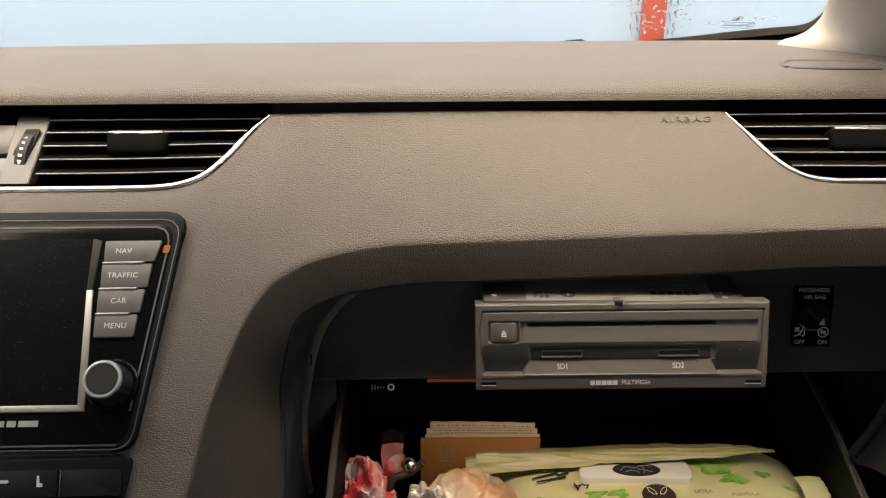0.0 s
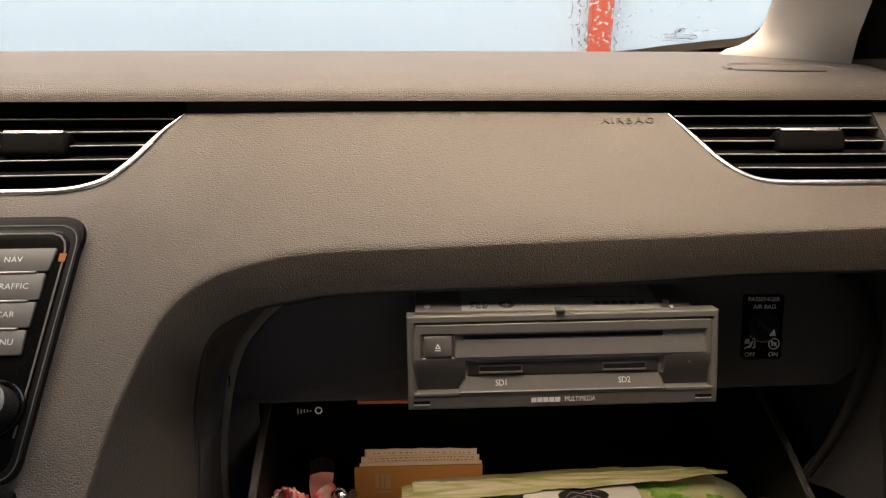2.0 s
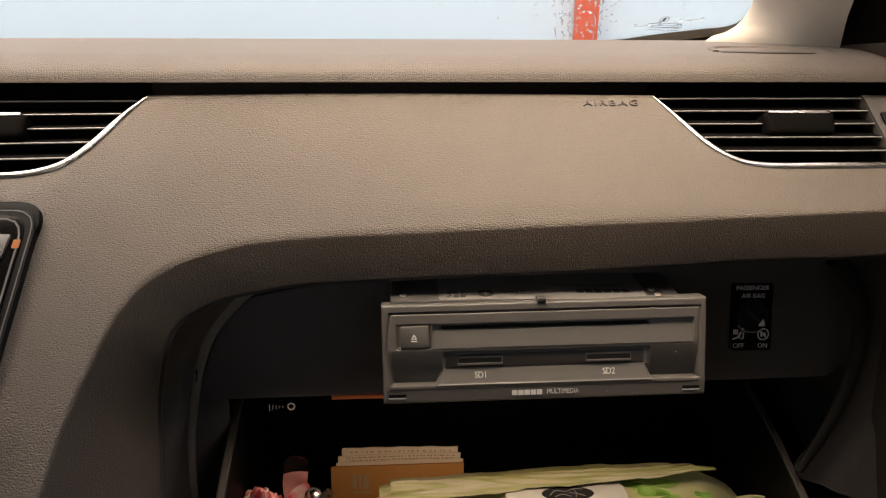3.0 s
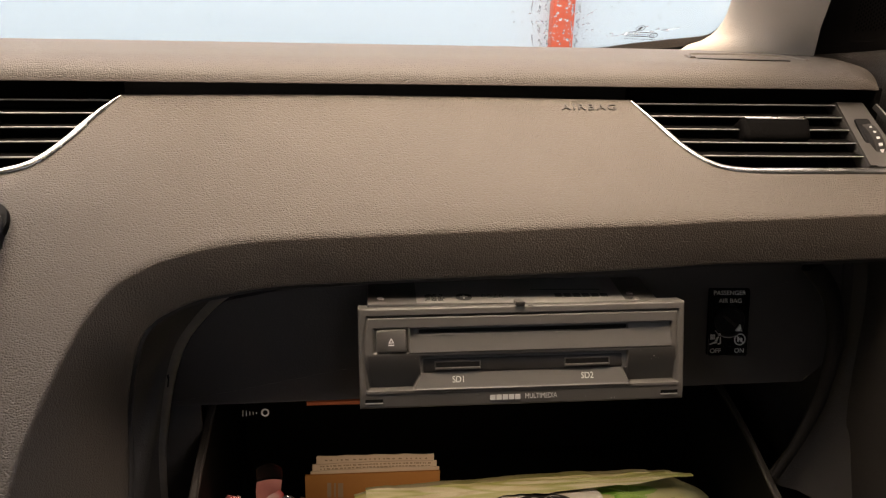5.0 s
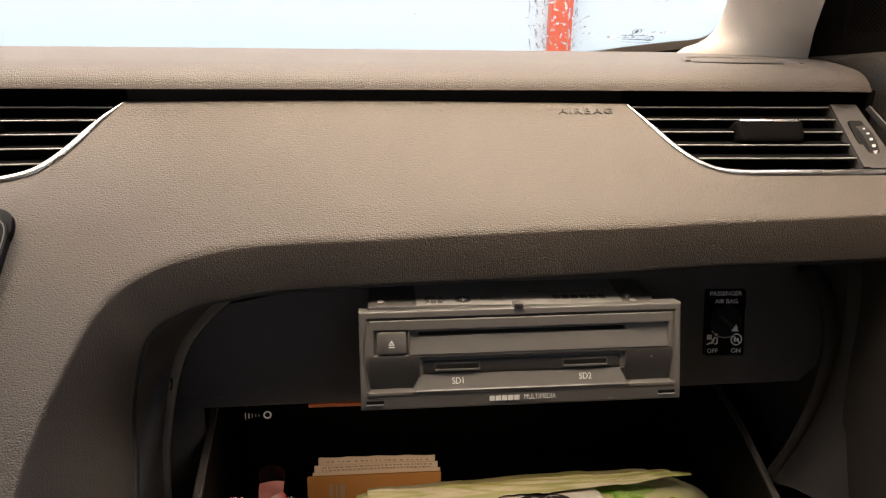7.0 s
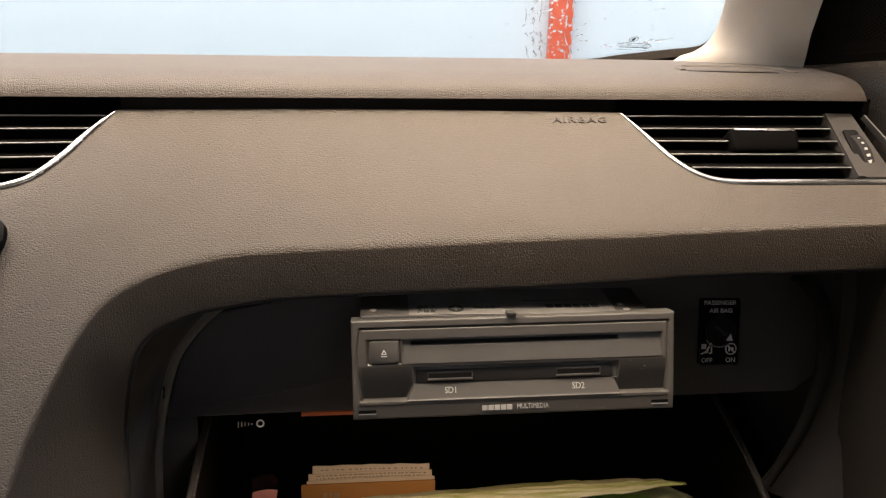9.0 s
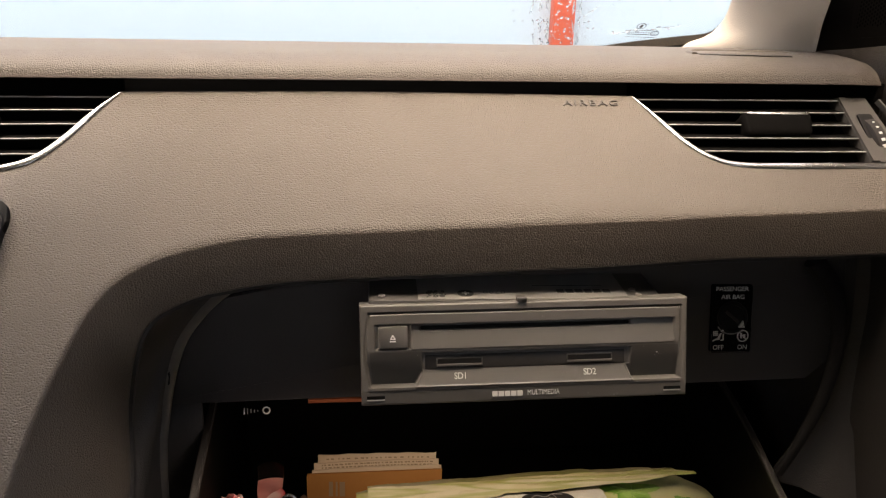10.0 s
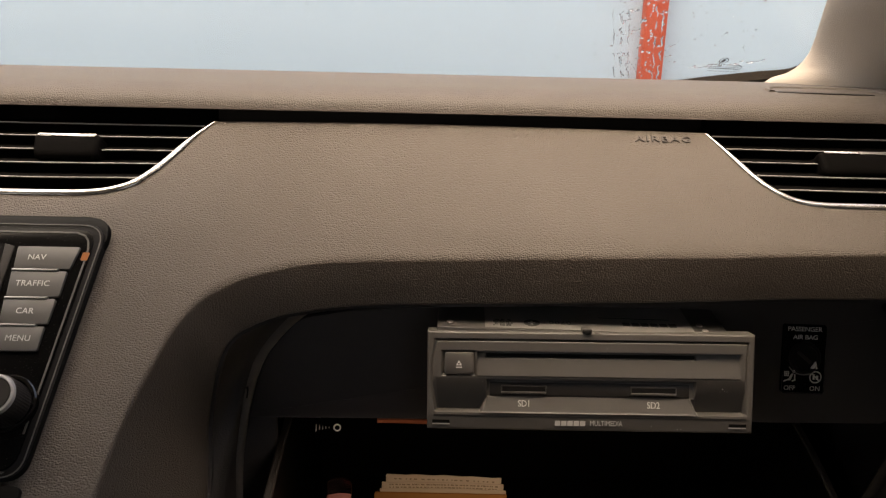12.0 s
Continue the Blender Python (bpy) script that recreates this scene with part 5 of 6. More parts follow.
LEAFFILM = wrapper_mat("leaf_print_film", (0.43, 0.38, 0.20), (0.29, 0.30, 0.09), (0.47, 0.42, 0.26), 150, 0.45, 0.0, (0.08, 1, 1.6))
GREENINK = wrapper_mat("green_leaf_print", (0.16, 0.36, 0.05), (0.26, 0.48, 0.09), (0.38, 0.58, 0.16), 60, 0.4)
VEINGREEN = mat("pale_green_vein", (0.40, 0.58, 0.20), (0.34, 0.52, 0.16), 0.4)
LIDWHITE = mat("white_lid", (0.78, 0.77, 0.70), (0.73, 0.72, 0.65), 0.4, 0, 0.00005, 600, 30)
TAB = clear("clear_tab_film", (0.55, 0.45, 0.42), 1.35, 0.15)
TABPRINT = mat("pinkish_tab_film", (0.46, 0.22, 0.19), (0.36, 0.14, 0.12), 0.3)
STEMBROWN = mat("dark_brown_stem", (0.05, 0.03, 0.02), (0.035, 0.02, 0.014), 0.5)

sweets = thing("sweet_bag", (-0.168, 0.045, 0.497), "crumpled red and white sweet wrapper", "wrapper")
bm = bmesh.new()
crumple(bm, (-0.1725, 0.043, 0.550), (0.0250, 0.026, 0.048), 1, 0.17, 1.5, 5, 0.497, 1.0)
part("bag", bm, REDWRAP, sweets, sharp=16)
for z0, z1, nm, m_, lab in ((0.566, 0.6005, "printed_tab", TABPRINT, "greyish pink end of the wrapper"), (0.6005, 0.6095, "clear_tab", TAB, "clear glossy tab")):
    bm = bmesh.new()
    rows = []
    for k in range(10):
        z = z0 + (z1 - z0) * k / 9
        rows.append([Vector((-0.1522 + u * 0.0083 + 0.0008 * math.sin(z * 200), 0.060 + 0.0022 * math.cos(u * 1.6) + 0.0010 * math.sin(z * 260 + u), z + (0.0022 * (1 - u * u) * k / 9 if nm == "clear_tab" else 0))) for u in (-1, -0.85, -0.6, -0.3, 0, 0.3, 0.6, 0.85, 1)])
    grid(bm, rows)
    thick(bm, 0.0006)
    part(nm, bm, m_, sweets, lab)
bm = bmesh.new()
grid(bm, [[Vector((-0.1522 + u * 0.0083 + 0.0008 * math.sin(z * 200), 0.0575 + 0.0022 * math.cos(u * 1.6) + 0.0010 * math.sin(z * 260 + u), z)) for z in (0.570, 0.576 + 0.010 * (u + 1), 0.580 + 0.0075 * (u + 1))] for u in (-0.7, -0.3, 0, 0.3, 0.6, 0.92)])
thick(bm, 0.0003)
part("red_print", bm, REDWRAP, sweets, "red printed corner")
film = thing("clear_wrapper", (-0.137, 0.03, 0.497), "cloudy see-through crumpled plastic wrapper", "wrapper")
bm = bmesh.new()
crumple(bm, (-0.1265, 0.016, 0.545), (0.0240, 0.017, 0.054), 2, 0.13, 1.9, 5, 0.497, 1.2)
part("film", bm, CLEARGREY, film, sharp=16)
bag = thing("peach_bag", (-0.10, 0.04, 0.497), "peach and cream crumpled plastic bag", "bag")
bm = bmesh.new()
crumple(bm, (-0.0925, 0.040, 0.538), (0.042, 0.030, 0.0470), 7, 0.085, 0.7, 6, 0.497, 1.0)
part("film", bm, PEACH, bag)
kr = thing("key_ring", (-0.1394, 0.05, 0.497), "small chrome split ring on a dark brown stem", "ring")
bm = bmesh.new()
path = [Vector((-0.1394 + 0.0050 * math.cos(a), 0.046 + 0.001 * math.sin(a), 0.5910 + 0.0050 * math.sin(a))) for a in [2 * math.pi * k / 24 for k in range(25)]]
sweep(bm, path, ring(0.0011, 8), Vector((0, 1, 0)))
part("loop", bm, CHROME, kr)
bm = turned(bmesh.new(), [(0.0, 0.0), (0.0034, 0.0004), (0.0040, 0.0012), (0.0030, 0.0022), (0.0, 0.0026)], 20, axes((-0.1380, 0.0440, 0.5915), (1, 0, 0.1), (0, 0.5, 1)))
part("rivet", bm, CHROME, kr, "bright round rivet")
bm = bmesh.new()
sweep(bm, spline([(-0.1285, 0.046, 0.5935), (-0.1390, 0.046, 0.5835), (-0.1530, 0.045, 0.576), (-0.1550, 0.045, 0.54), (-0.1550, 0.045, 0.4975)], 30), ring(0.0031, 10), Vector((0, 1, 0)))
part("stem", bm, STEMBROWN, kr)

# pack of wipes: a puffy film body with a hinged white lid
wipes = thing("wipes_pack", (0.045, 0.05, 0.497), "pale yellow wet wipes pack with green leaf print", "wipes pack")


def pack_z(x, y):
    u, v = (x - 0.052) / 0.136, (y - 0.045) / 0.075
    dome = max(0.0, 1 - abs(u) ** (4 if u > 0 else 5)) * max(0.0, 1 - abs(v) ** 3.6)
    soft = min(1, abs(u) ** 2 + 0.25) * (1 + 1.8 * max(0.0, -u - 0.35))
    wr = 0.0022 * noise.noise(Vector((x * 60, y * 45, 1.0))) + 0.0050 * noise.noise(Vector((x * 22, y * 18, 4.0))) * soft
    wr += 0.0030 * (0.3 - abs(noise.noise(Vector((x * 34 + y * 20, y * 12, 9.0))))) * soft
    return 0.503 + 0.0695 * dome ** 0.36 + wr * min(1, dome * 3)


bm = bmesh.new()
rows = []
for j in range(49):
    y = 0.045 + 0.075 * (-1 + 2 * j / 48)
    rows.append([Vector((x, y, pack_z(x, y))) for x in [0.052 + 0.136 * (-1 + 2 * i / 110) for i in range(111)]])
top = grid(bm, rows)
low = grid(bm, [[Vector((p.x, p.y, 0.4975)) for p in r] for r in rows])
for edge_t, edge_l in ((top[0], low[0]), (top[-1], low[-1]), ([r[0] for r in top], [r[0] for r in low]), ([r[-1] for r in top], [r[-1] for r in low])):
    for i in range(len(edge_t) - 1):
        bm.faces.new((edge_t[i], edge_t[i + 1], edge_l[i + 1], edge_l[i]))
part("film_body", bm, YELLOWFILM, wipes)
LF = axes((0.0365, 0.0545, 0.5752), (1, -0.03, 0), (0, 1, 0.0))
bm = prism(bmesh.new(), rounded([(-0.0470, -0.0125), (0.0430, -0.0125), (0.0400, 0.0125), (-0.0400, 0.0125)], 0.008, 6), -0.008, 0.0030, LF, 0.0012)
lid = part("lid", bm, LIDWHITE, wipes, "white hinged lid")
bm = prism(bmesh.new(), [(0.0185 * math.cos(a), -0.0022 + 0.0078 * math.sin(a)) for a in [2 * math.pi * k / 32 for k in range(32)]], 0.0029, 0.0033, LF)
oval = part("oval_mark", bm, INK, lid, "black oval emblem")
bm = bmesh.new()
for pts in ([(-0.013, -0.002), (-0.008, 0.004), (-0.001, 0.002), (0.004, 0.0055), (0.011, 0.0045)], [(-0.010, -0.004), (-0.004, -0.001), (0.002, -0.004)], [(0.001, 0.001), (0.007, -0.001), (0.012, -0.0035)], [(0.004, 0.0055), (0.006, 0.001), (0.005, -0.005)]):
    sweep(bm, [LF @ Vector((u, -0.0022 + 0.9 * v, 0.0033)) for u, v, _ in [tuple(p) for p in spline([(a, b, 0) for a, b in pts], 14)]], ring(0.00035, 5), Vector((0, 0, 1)))
part("oval_print", bm, PRINTDIM, oval)


def leaf_print(x, y, r, turn, seed):
    """A flat lobed leaf printed on the film, following its surface."""
    bm = bmesh.new()
    n = 22
    rim = []
    for k in range(n):
        a = 2 * math.pi * k / n
        q = r * (0.75 + 0.35 * math.sin(3 * a + seed) * 0.5 + 0.12 * math.sin(5 * a + seed * 2))
        rim.append((x + q * math.cos(a + turn), y + 0.55 * q * math.sin(a + turn)))
    rings = []
    for t in (0.05, 0.5, 1.0):
        rings.append([Vector((x + (px - x) * t, y + (py - y) * t, pack_z(x + (px - x) * t, y + (py - y) * t) + 0.0006)) for px, py in rim])
    vs = grid(bm, rings, True)
    bm.faces.new(vs[0][::-1])
    leaf = part("leaf_print", bm, GREENINK, wipes, "green leaf print")
    bm = bmesh.new()
    for a in (0.3, 1.25, 2.4, 3.4, 4.6, 5.5):
        pts = [(x + r * t * math.cos(a + turn + 0.25 * t), y + 0.55 * r * t * math.sin(a + turn + 0.25 * t)) for t in (0.05, 0.25, 0.45, 0.62)]
        sweep(bm, [Vector((px, py, pack_z(px, py) + 0.0008)) for px, py in pts], ring(0.00022 + r * 0.008, 5), Vector((0, 0, 1)))
    part("leaf_vein", bm, VEINGREEN, leaf, "pale veins")


for k, (x, y, r) in enumerate(((0.101, 0.064, 0.025), (0.112, 0.047, 0.015), (0.138, 0.056, 0.009), (0.156, 0.045, 0.008), (0.001, 0.031, 0.010), (0.0185, 0.030, 0.010), (-0.040, 0.030, 0.007))):
    leaf_print(x, y, r, k * 1.3, k)
for word, x, y, size, turn in (("64", -0.0075, 0.0425, 0.013, 192), ("EXTRA", 0.082, 0.0305, 0.0046, 2), ("FORMULA", 0.114, 0.028, 0.0046, 0)):
    letters("lettering", word, size, axes((x, y, pack_z(x, y) + 0.0014), (math.cos(radians(turn)), math.sin(radians(turn)), 0), (-math.sin(radians(turn)), math.cos(radians(turn)), 0.05)), INK if word == "64" else PRINTDIM, wipes, 0.0001)
bm = prism(bmesh.new(), [(0.0125 * math.cos(2 * math.pi * k / 28), 0.0115 * math.sin(2 * math.pi * k / 28)) for k in range(28)], 0.0, 0.0005, axes((0.048, 0.0275, pack_z(0.048, 0.0275) + 0.0016), (1, 0, 0), (0, 1, 0.05)))
mark = part("round_mark", bm, STEMBROWN, wipes, "dark round leaf emblem")
for sgn in (-1, 1):
    bm = bmesh.new()
    path = [axes((0.048, 0.0275, pack_z(0.048, 0.0275) + 0.0022), (1, 0, 0), (0, 1, 0.05)) @ Vector((sgn * (0.0012 + 0.0062 * a), 0.0008 + 0.006 * a + b, 0)) for a, b in ((0, 0), (0.2, 0.0025), (0.6, 0.0030), (1, 0.0012), (0.9, -0.002), (0.45, -0.0028), (0, 0))]
    sweep(bm, path, ring(0.0003, 5), Vector((0, 0, 1)))
    part("leaf_outline", bm, PRINT, mark, "white leaf outline")
for x, y, w, turn in ((-0.034, 0.054, 0.022, 18), (-0.030, 0.049, 0.024, 14), (-0.020, 0.056, 0.010, 20)):
    m_ = axes((x, y, pack_z(x, y) + 0.0016), (math.cos(radians(turn)), math.sin(radians(turn)), 0), (-math.sin(radians(turn)), math.cos(radians(turn)), 0))
    bm = prism(bmesh.new(), rounded([(-w / 2, -0.0005), (w / 2, -0.0012), (w / 2, 0.0012), (-w / 2, 0.0008)], 0.0004, 2), 0, 0.0004, m_)
    part("print_stroke", bm, INK, wipes, "dark printed stroke")

# crimped seal at the pack's end
bm = bmesh.new()
rows = []
for i in range(25):
    t = i / 24
    y = 0.052 - 0.05 * t
    row = []
    for k in range(6):
        s_ = k / 5
        jag = 0.0012 * (i % 2) * (1 if k == 5 else 0)
        row.append(Vector((0.160 + 0.022 * s_ + 0.004 * math.sin(t * 5) * s_ - jag, y, 0.5690 - 0.004 * s_ + 0.0035 * math.sin(t * 7 + 2 * s_) - 0.004 * t * s_)))
    rows.append(row + [p + Vector((0, 0, -0.0007)) for p in row[::-1]])
grid(bm, rows, True)
part("end_seal", bm, YELLOWFILM, wipes, "crimped end seal of the film")

# folded film packet lying over the pack
fold = thing("folded_packet", (0.02, 0.08, 0.565), "folded cream film packet with green leek print", "packet")


def along(pts, x):
    for (x0, a), (x1, b) in zip(pts, pts[1:]):
        if x <= x1:
            t = max(0.0, (x - x0) / (x1 - x0))
            return a + (b - a) * t * t * (3 - 2 * t)
    return pts[-1][1]


LOW = [(-0.096, 0.5840), (-0.038, 0.5890), (0.02, 0.5935), (0.085, 0.5965), (0.125, 0.6010), (0.137, 0.6012)]
HIGH = [(-0.096, 0.6005), (-0.086, 0.6035), (-0.04, 0.6040), (0.02, 0.6046), (0.085, 0.6046), (0.120, 0.6048), (0.137, 0.6020)]
REST = Vector((-0.113, -0.44, 0.964))     # the packet is spread from here on to the pack
for layer in range(3):
    bm = bmesh.new()
    rows = []
    x_from = (-0.0885, -0.0960, -0.0935)[layer]
    for i in range(121):
        x = x_from + (0.1365 - 0.015 * layer - x_from) * i / 120
        lo, hi = along(LOW, x), along(HIGH, x)
        lo, hi = lo + 0.0008 * layer, max(lo + 0.001, hi - 0.0030 * layer * max(0.0, 1 - (x + 0.096) / 0.12))
        half = min(0.005, (hi - lo) * 0.32)
        back = 0.0012 * layer
        tail = max(0.0, 1 - ((x - 0.02) / 0.108) ** 4)
        row = []
        for k in range(13):
            t = k / 12
            soft = min(1, (hi - lo) * 110)
            wav = soft * 0.0006 * noise.noise(Vector((x * 45, t * 3, layer * 5.0))) + soft * 0.0005 * noise.noise(Vector((x * 140, t * 9, layer * 5.0)))
            crease = -0.0008 * soft * math.exp(-((t - 0.45 - 1.2 * x) / 0.06) ** 2)
            z = lo + 0.77 * half + (hi - lo - 1.54 * half) * t
            row.append(Vector((x, 0.041 - half + back + 2 * half * t + wav - crease, z + 0.0010 * math.sin(math.pi * t) * min(1, (hi - lo) * 90) + wav)))
        top = row[-1]
        for k in range(1, 7):
            t = k / 6
            row.append(top + Vector((0, (0.004 + 0.038 * tail) * t, -(0.0012 + 0.030 * tail) * t ** 1.4)))
        row = [REST + (p - REST) * 1.04 for p in row]
        rows.append(row + [p + Vector((0, 0.0005, -0.0004)) for p in row[::-1]])
    vs = grid(bm, rows, True)
    part("film_layer", bm, LEAFFILM, fold)

# ---- door beside the dashboard ----
door = thing("door_1", (0.29, -0.2, 0.23), "dark front door trim with a speaker grille at the mirror", "door", kind="structure")
bm = bmesh.new()
rows = []
for y, top in ((0.33, 0.852), (0.25, 0.862), (0.186, 0.8712), (0.15, 0.8770), (0.107, 0.8832), (0.05, 0.8880), (-0.05, 0.892), (-0.3, 0.894), (-0.8, 0.894)):
    rows.append([Vector((x, y, top + z)) for x, z in ((0.330, 0.000), (0.296, 0.0010), (0.286, 0.0012), (0.279, 0.0004), (0.274, -0.0030), (0.2705, -0.009), (0.2690, -0.020), (0.2685, -0.04), (0.270, -0.10), (0.274, -0.18), (0.28, -0.36), (0.33, -0.36))])
grid(bm, rows, True)
part("upper_trim", bm, DOORTRIM, door, "grained soft top of the door")
bm = prism(bmesh.new(), rounded([(-0.30, 0.84), (0.10, 0.86), (0.10, 0.98), (-0.02, 1.08), (-0.15, 0.98), (-0.30, 0.90)], 0.006), 0, 0.015, axes((0.301, 0, 0), (0, -1, 0), (0, 0, 1)), 0.003)
part("mirror_panel", bm, LINEPLA, door, "black panel inside the mirror corner")
GF = axes((0.286, 0, 0), (0, -1, 0), (0, 0, 1))
bm = prism(bmesh.new(), rounded([(-0.187, 0.8800), (0.02, 0.9060), (0.02, 0.985), (-0.09, 0.985), (-0.195, 0.935)], 0.008), 0, 0.0025, GF, 0.001)
grille = part("speaker_grille", bm, LINEPLA, door, "dark perforated speaker grille")
bm = bmesh.new()
for i in range(64):
    for j in range(30):
        a, b = -0.180 + 0.0030 * i, 0.886 + 0.0030 * j + (0.0015 if i % 2 else 0)
        if b > 0.884 + 0.125 * (a + 0.187) + 0.004 and b < 0.93 + 0.45 * (a + 0.19) and b < 0.98 and a < 0.012:
            vs = [bm.verts.new(GF @ Vector((a + 0.0010 * math.cos(q), b + 0.0010 * math.sin(q), 0.0027))) for q in [2 * math.pi * k / 6 for k in range(6)]]
            bm.faces.new(vs)
tagged(part("grille_holes", bm, BLACK, grille, "black holes of the grille", smooth=False), kind="stuff")

# ---- on the windscreen ----
def on_glass(x, z, out):
    """A point of the pane; out is positive to the outside."""
    return Vector((x, glass_y(x, z) + out * 0.53, z + out * 0.85))


OUTSIDE = 0.0068
A = spline([(0.10, 0, 0.8395), (0.130, 0, 0.8442), (0.1489, 0, 0.8480), (0.166, 0, 0.8514), (0.1818, 0, 0.8554), (0.2058, 0, 0.8603), (0.2243, 0, 0.8640), (0.2386, 0, 0.8663), (0.2493, 0, 0.8698), (0.2535, 0, 0.8773), (0.2527, 0, 0.8906), (0.2489, 0, 0.9015), (0.2458, 0, 0.9092), (0.236, 0, 0.94), (0.18, 0, 1.06)], 80)
B = spline([(0.10, 0, 0.815), (0.155, 0, 0.815), (0.205, 0, 0.815), (0.24, 0, 0.820), (0.275, 0, 0.830), (0.29, 0, 0.845), (0.30, 0, 0.87), (0.31, 0, 0.89), (0.30, 0, 0.94), (0.25, 0, 1.06)], 80)
for nm, t0, t1, m_, lab in (("frit_band", 0.0, 0.22, FRIT, "brown ceramic edge band"), ("frit_border", 0.22, 1.0, BLACK, "black ceramic border")):
    bm = bmesh.new()
    grid(bm, [[on_glass(p.x + (q.x - p.x) * t, p.z + (q.z - p.z) * t, -0.001) for t in (t0, t0 + (t1 - t0) * 0.33, t0 + (t1 - t0) * 0.66, t1)] for p, q in zip(A, B)])
    part(nm, bm, m_, win, lab)
bm = bmesh.new()
A2 = spline([(p.x, 0, p.z) for p in A[4:74]], 96)
for i, p in enumerate(A2[1:-1]):
    d = (A2[i + 2] - A2[i]).normalized()
    inward = Vector((-d.z, 0, d.x))
    t = i / 93
    reach = 1 + 6 * math.exp(-((t - 0.62) / 0.10) ** 2) + (2 if t > 0.62 else 0)     # the dots reach furthest in at the corner
    for k in range(-4, 9):
        r = 0.00085 if k < 0 else 0.00095 * (1 - k / (reach + 1))
        if r < 0.00018 or (k < 0 and t > 0.62):
            continue
        q = p + inward * (0.0019 * k + 0.0008) + d * (0.0011 if k % 2 else 0)
        bm.faces.new([bm.verts.new(on_glass(q.x + r * math.cos(a), q.z + r * 0.8 * math.sin(a), -0.0014)) for a in [radians(45 + 60 * m) for m in range(6)]])
tagged(part("frit_dots", bm, INK, win, "fading black dots along the edge band", smooth=False), kind="stuff")

# maker's stamp on the glass, as plain bars
bm = bmesh.new()


def glass_bar(x0, x1, z0, z1):
    bm.faces.new([bm.verts.new(on_glass(x, z, -0.001)) for x, z in ((x0, z0), (x1, z0), (x1, z1), (x0, z1))])


ov = [(0.1858 + 0.0042 * math.cos(2 * math.pi * k / 24), 0.8738 + 0.0030 * math.sin(2 * math.pi * k / 24)) for k in range(24)]
inn = [(0.1858 + 0.0036 * math.cos(2 * math.pi * k / 24), 0.8738 + 0.0024 * math.sin(2 * math.pi * k / 24)) for k in range(24)]
for dx, dz, s_ in ((0.0, 0.0, 1.0), (0.0165, -0.0073, 0.9)):
    o1, i1 = ([bm.verts.new(on_glass(0.1858 + dx + s_ * (x - 0.1858), 0.8738 + dz + s_ * (z - 0.8738), -0.001)) for x, z in q] for q in (ov, inn))
    for k in range(24):
        bm.faces.new((o1[k], o1[(k + 1) % 24], i1[(k + 1) % 24], i1[k]))
bm.faces.new([bm.verts.new(on_glass(0.1858 + 0.0022 * math.cos(2 * math.pi * k / 9) * (1 if k % 2 else 0.6), 0.8736 + 0.0017 * math.sin(2 * math.pi * k / 9), -0.001)) for k in range(9)])
random.seed(5)
for row, (z, n0, h) in enumerate(((0.8690, 16, 0.0007), (0.8667, 14, 0.0006), (0.8645, 12, 0.0012), (0.8618, 13, 0.0006))):
    x = 0.1775
    while x < 0.2035:
        w = random.uniform(0.0008, 0.0022)
        glass_bar(x, x + w, z , z + h)
        x += w + random.uniform(0.0004, 0.0012)
part("stamp", bm, INK, win, "small printed maker's stamp", smooth=False)

# rain on the outside
random.seed(11)
bm = bmesh.new()


def drop(bm, x, z, r, h, stretch=1.0, lean=0.0):
    rows = []
    for q, hh in ((1.0, 0.0), (0.92, 0.45), (0.7, 0.8), (0.35, 0.97)):
        row = []
        for k in range(10):
            a = 2 * math.pi * k / 10
            wob = 1 + 0.22 * noise.noise(Vector((x * 900 + math.cos(a), z * 900 + math.sin(a), 0)))
            dx, dz = r * q * wob * math.cos(a), r * q * wob * stretch * math.sin(a)
            row.append(on_glass(x + dx + lean * dz, z + dz * 0.53, OUTSIDE - 0.0008 + h * hh))
        rows.append(row)
    vs = grid(bm, rows, True)
    bm.faces.new(vs[-1])
    bm.faces.new(vs[0][::-1])


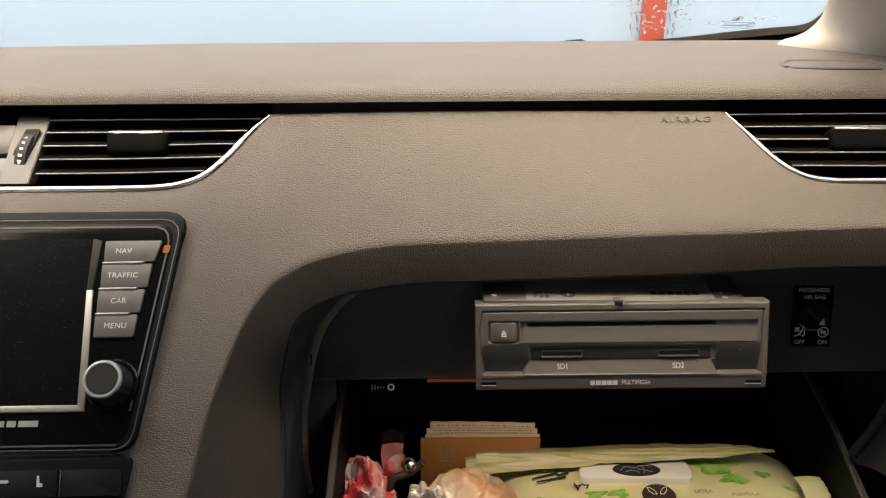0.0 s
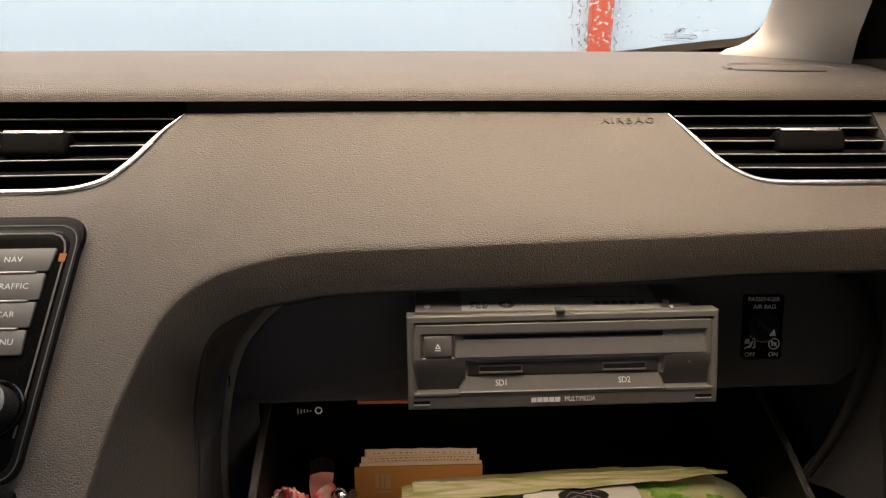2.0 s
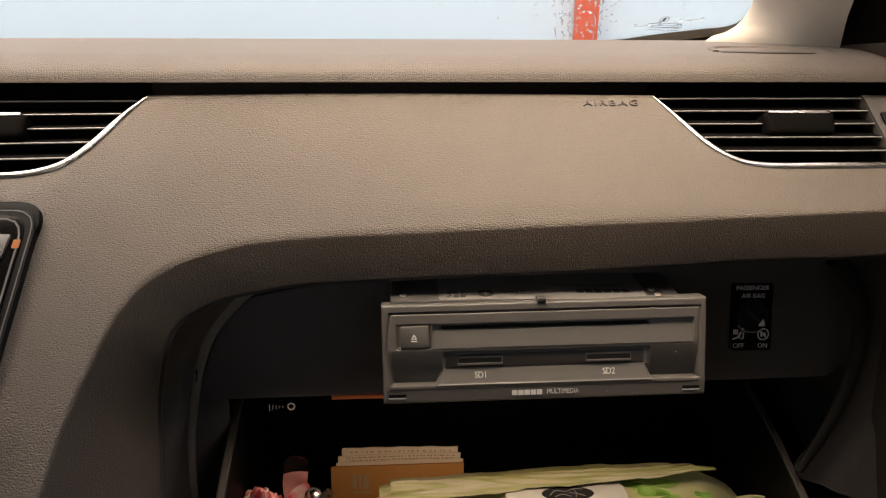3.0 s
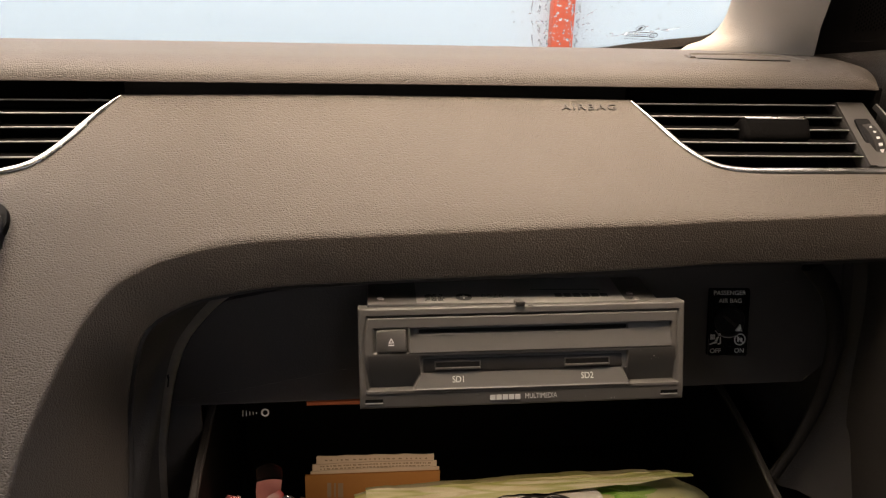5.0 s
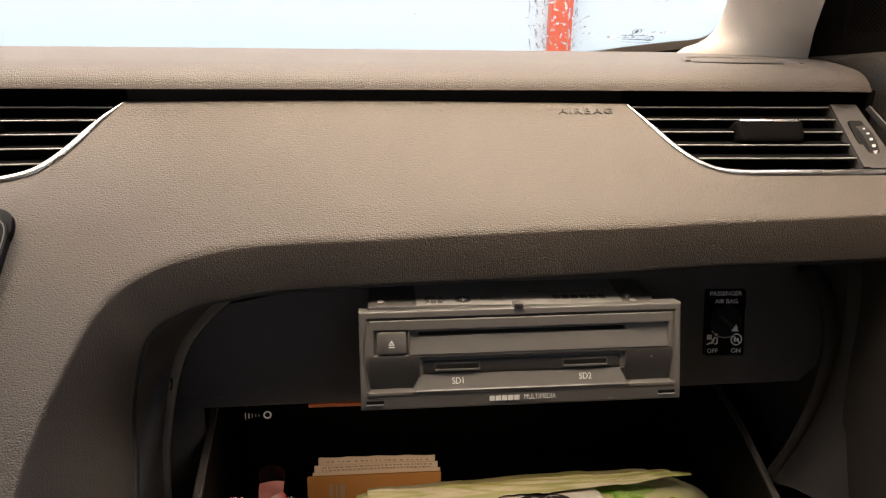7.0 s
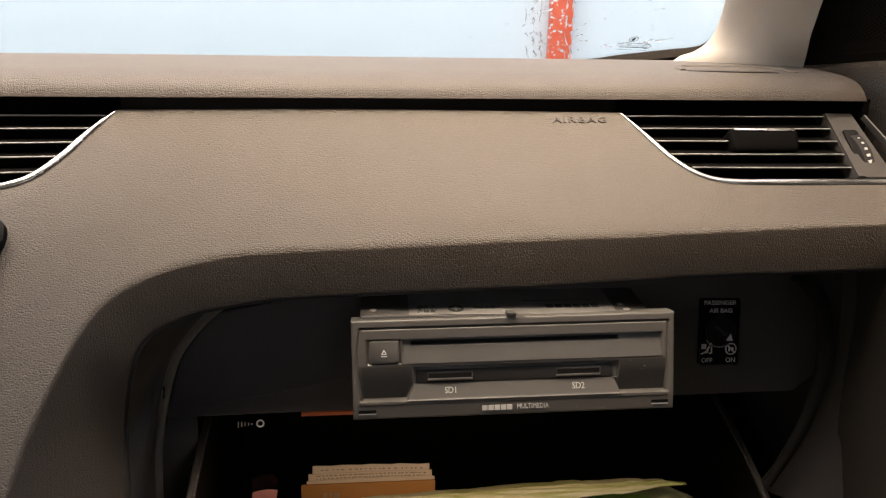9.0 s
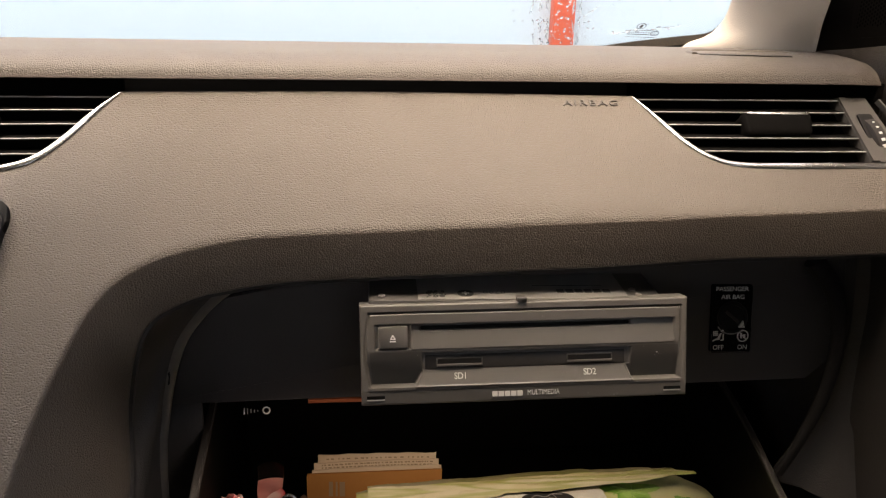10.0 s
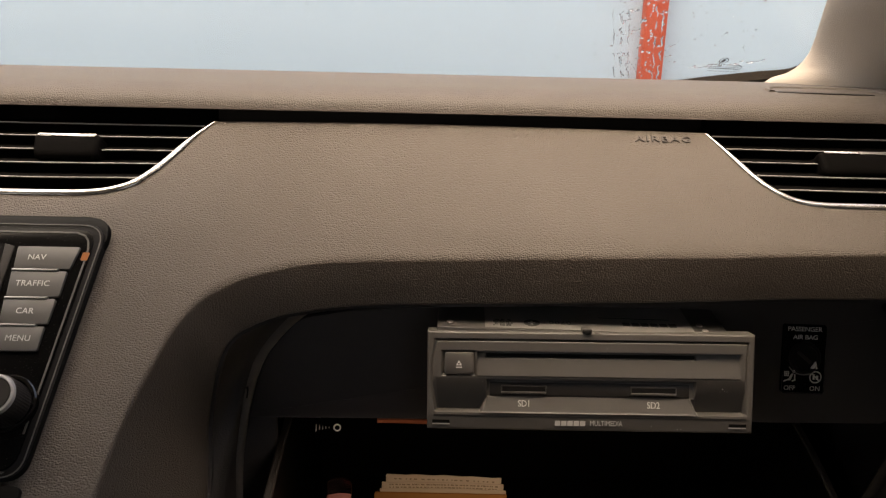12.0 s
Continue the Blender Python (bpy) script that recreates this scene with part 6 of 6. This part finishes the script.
# dense where the water runs, thin elsewhere
for k in range(95):
    x = random.gauss(0.1165, 0.013)
    z = random.uniform(0.843, 0.925)
    x -= (z - 0.86) * 0.42
    drop(bm, x, z, random.uniform(0.0005, 0.0016), random.uniform(0.0004, 0.001), random.uniform(0.8, 2.2))
for k in range(110):
    x = random.choice((random.uniform(0.06, 0.20), random.uniform(0.02, 0.22), random.uniform(-0.40, 0.2)))
    z = random.uniform(0.84, 0.935)
    drop(bm, x, z, random.uniform(0.0004, 0.0011), random.uniform(0.0003, 0.0007), random.uniform(0.9, 2.5), random.uniform(-0.4, 0.4))
for k in range(34):
    x = random.uniform(0.165, 0.225)
    drop(bm, x, 0.8565 + 0.17 * (x - 0.165) + random.uniform(-0.001, 0.003), random.uniform(0.0008, 0.002), 0.0008, random.uniform(0.6, 1.0))
tagged(part("rain_drops", bm, WATER), "clear rain drops on the outside of the windscreen", "rain drops", kind="stuff")
# broken runnels either side of the post
bm = bmesh.new()
rnd = random.Random(4)
for x0, wob, w in ((0.0985, 0.0030, 0.0013), (0.105, 0.0020, 0.0009), (0.1345, 0.0030, 0.0012), (0.129, 0.0018, 0.0008), (0.091, 0.0020, 0.0007)):
    z = 0.840
    while z < 0.935:
        n = rnd.randint(7, 20)
        rows = []
        for k in range(n):
            zz = z + 0.0011 * k
            x = x0 + 0.004 - (zz - 0.85) * 0.42 + wob * noise.noise(Vector((x0 * 500, zz * 210, 0))) + wob * 0.6 * noise.noise(Vector((x0 * 900, zz * 520, 3)))
            ww = w * math.sin(math.pi * (k + 0.35) / (n - 0.3)) ** 0.7 * (0.6 + 0.7 * abs(noise.noise(Vector((x0 * 300, zz * 330, 7)))))
            rows.append([on_glass(x + ww * math.cos(a), zz, OUTSIDE - 0.0006 + 0.0009 * min(1, ww / 0.0006) * math.sin(a)) for a in [math.pi * j / 6 for j in range(7)]] + [on_glass(x, zz, OUTSIDE - 0.0012)])
        grid(bm, rows, True)
        z += 0.0011 * n + rnd.uniform(0.001, 0.008)
tagged(part("rain_runnels", bm, WATER), "water running down the outside of the windscreen", "rain water", kind="stuff")

# wiper arm resting behind the dashboard's edge
wiper = thing("wiper_blade", (0.03, 0.47, 0.84), "black wiper blade parked at the foot of the windscreen", "wiper")
bm = bmesh.new()
path = spline([(-0.45, 0.54, 0.812), (-0.20, 0.535, 0.812), (0.0, 0.520, 0.814), (0.032, 0.517, 0.8165), (0.052, 0.515, 0.8222), (0.064, 0.513, 0.8185), (0.08, 0.508, 0.808)], 40)
sweep(bm, path, [(-0.005, -0.006), (-0.005, 0.004), (0.0, 0.009), (0.005, 0.004), (0.005, -0.006)])
part("blade", bm, BLACK, wiper)
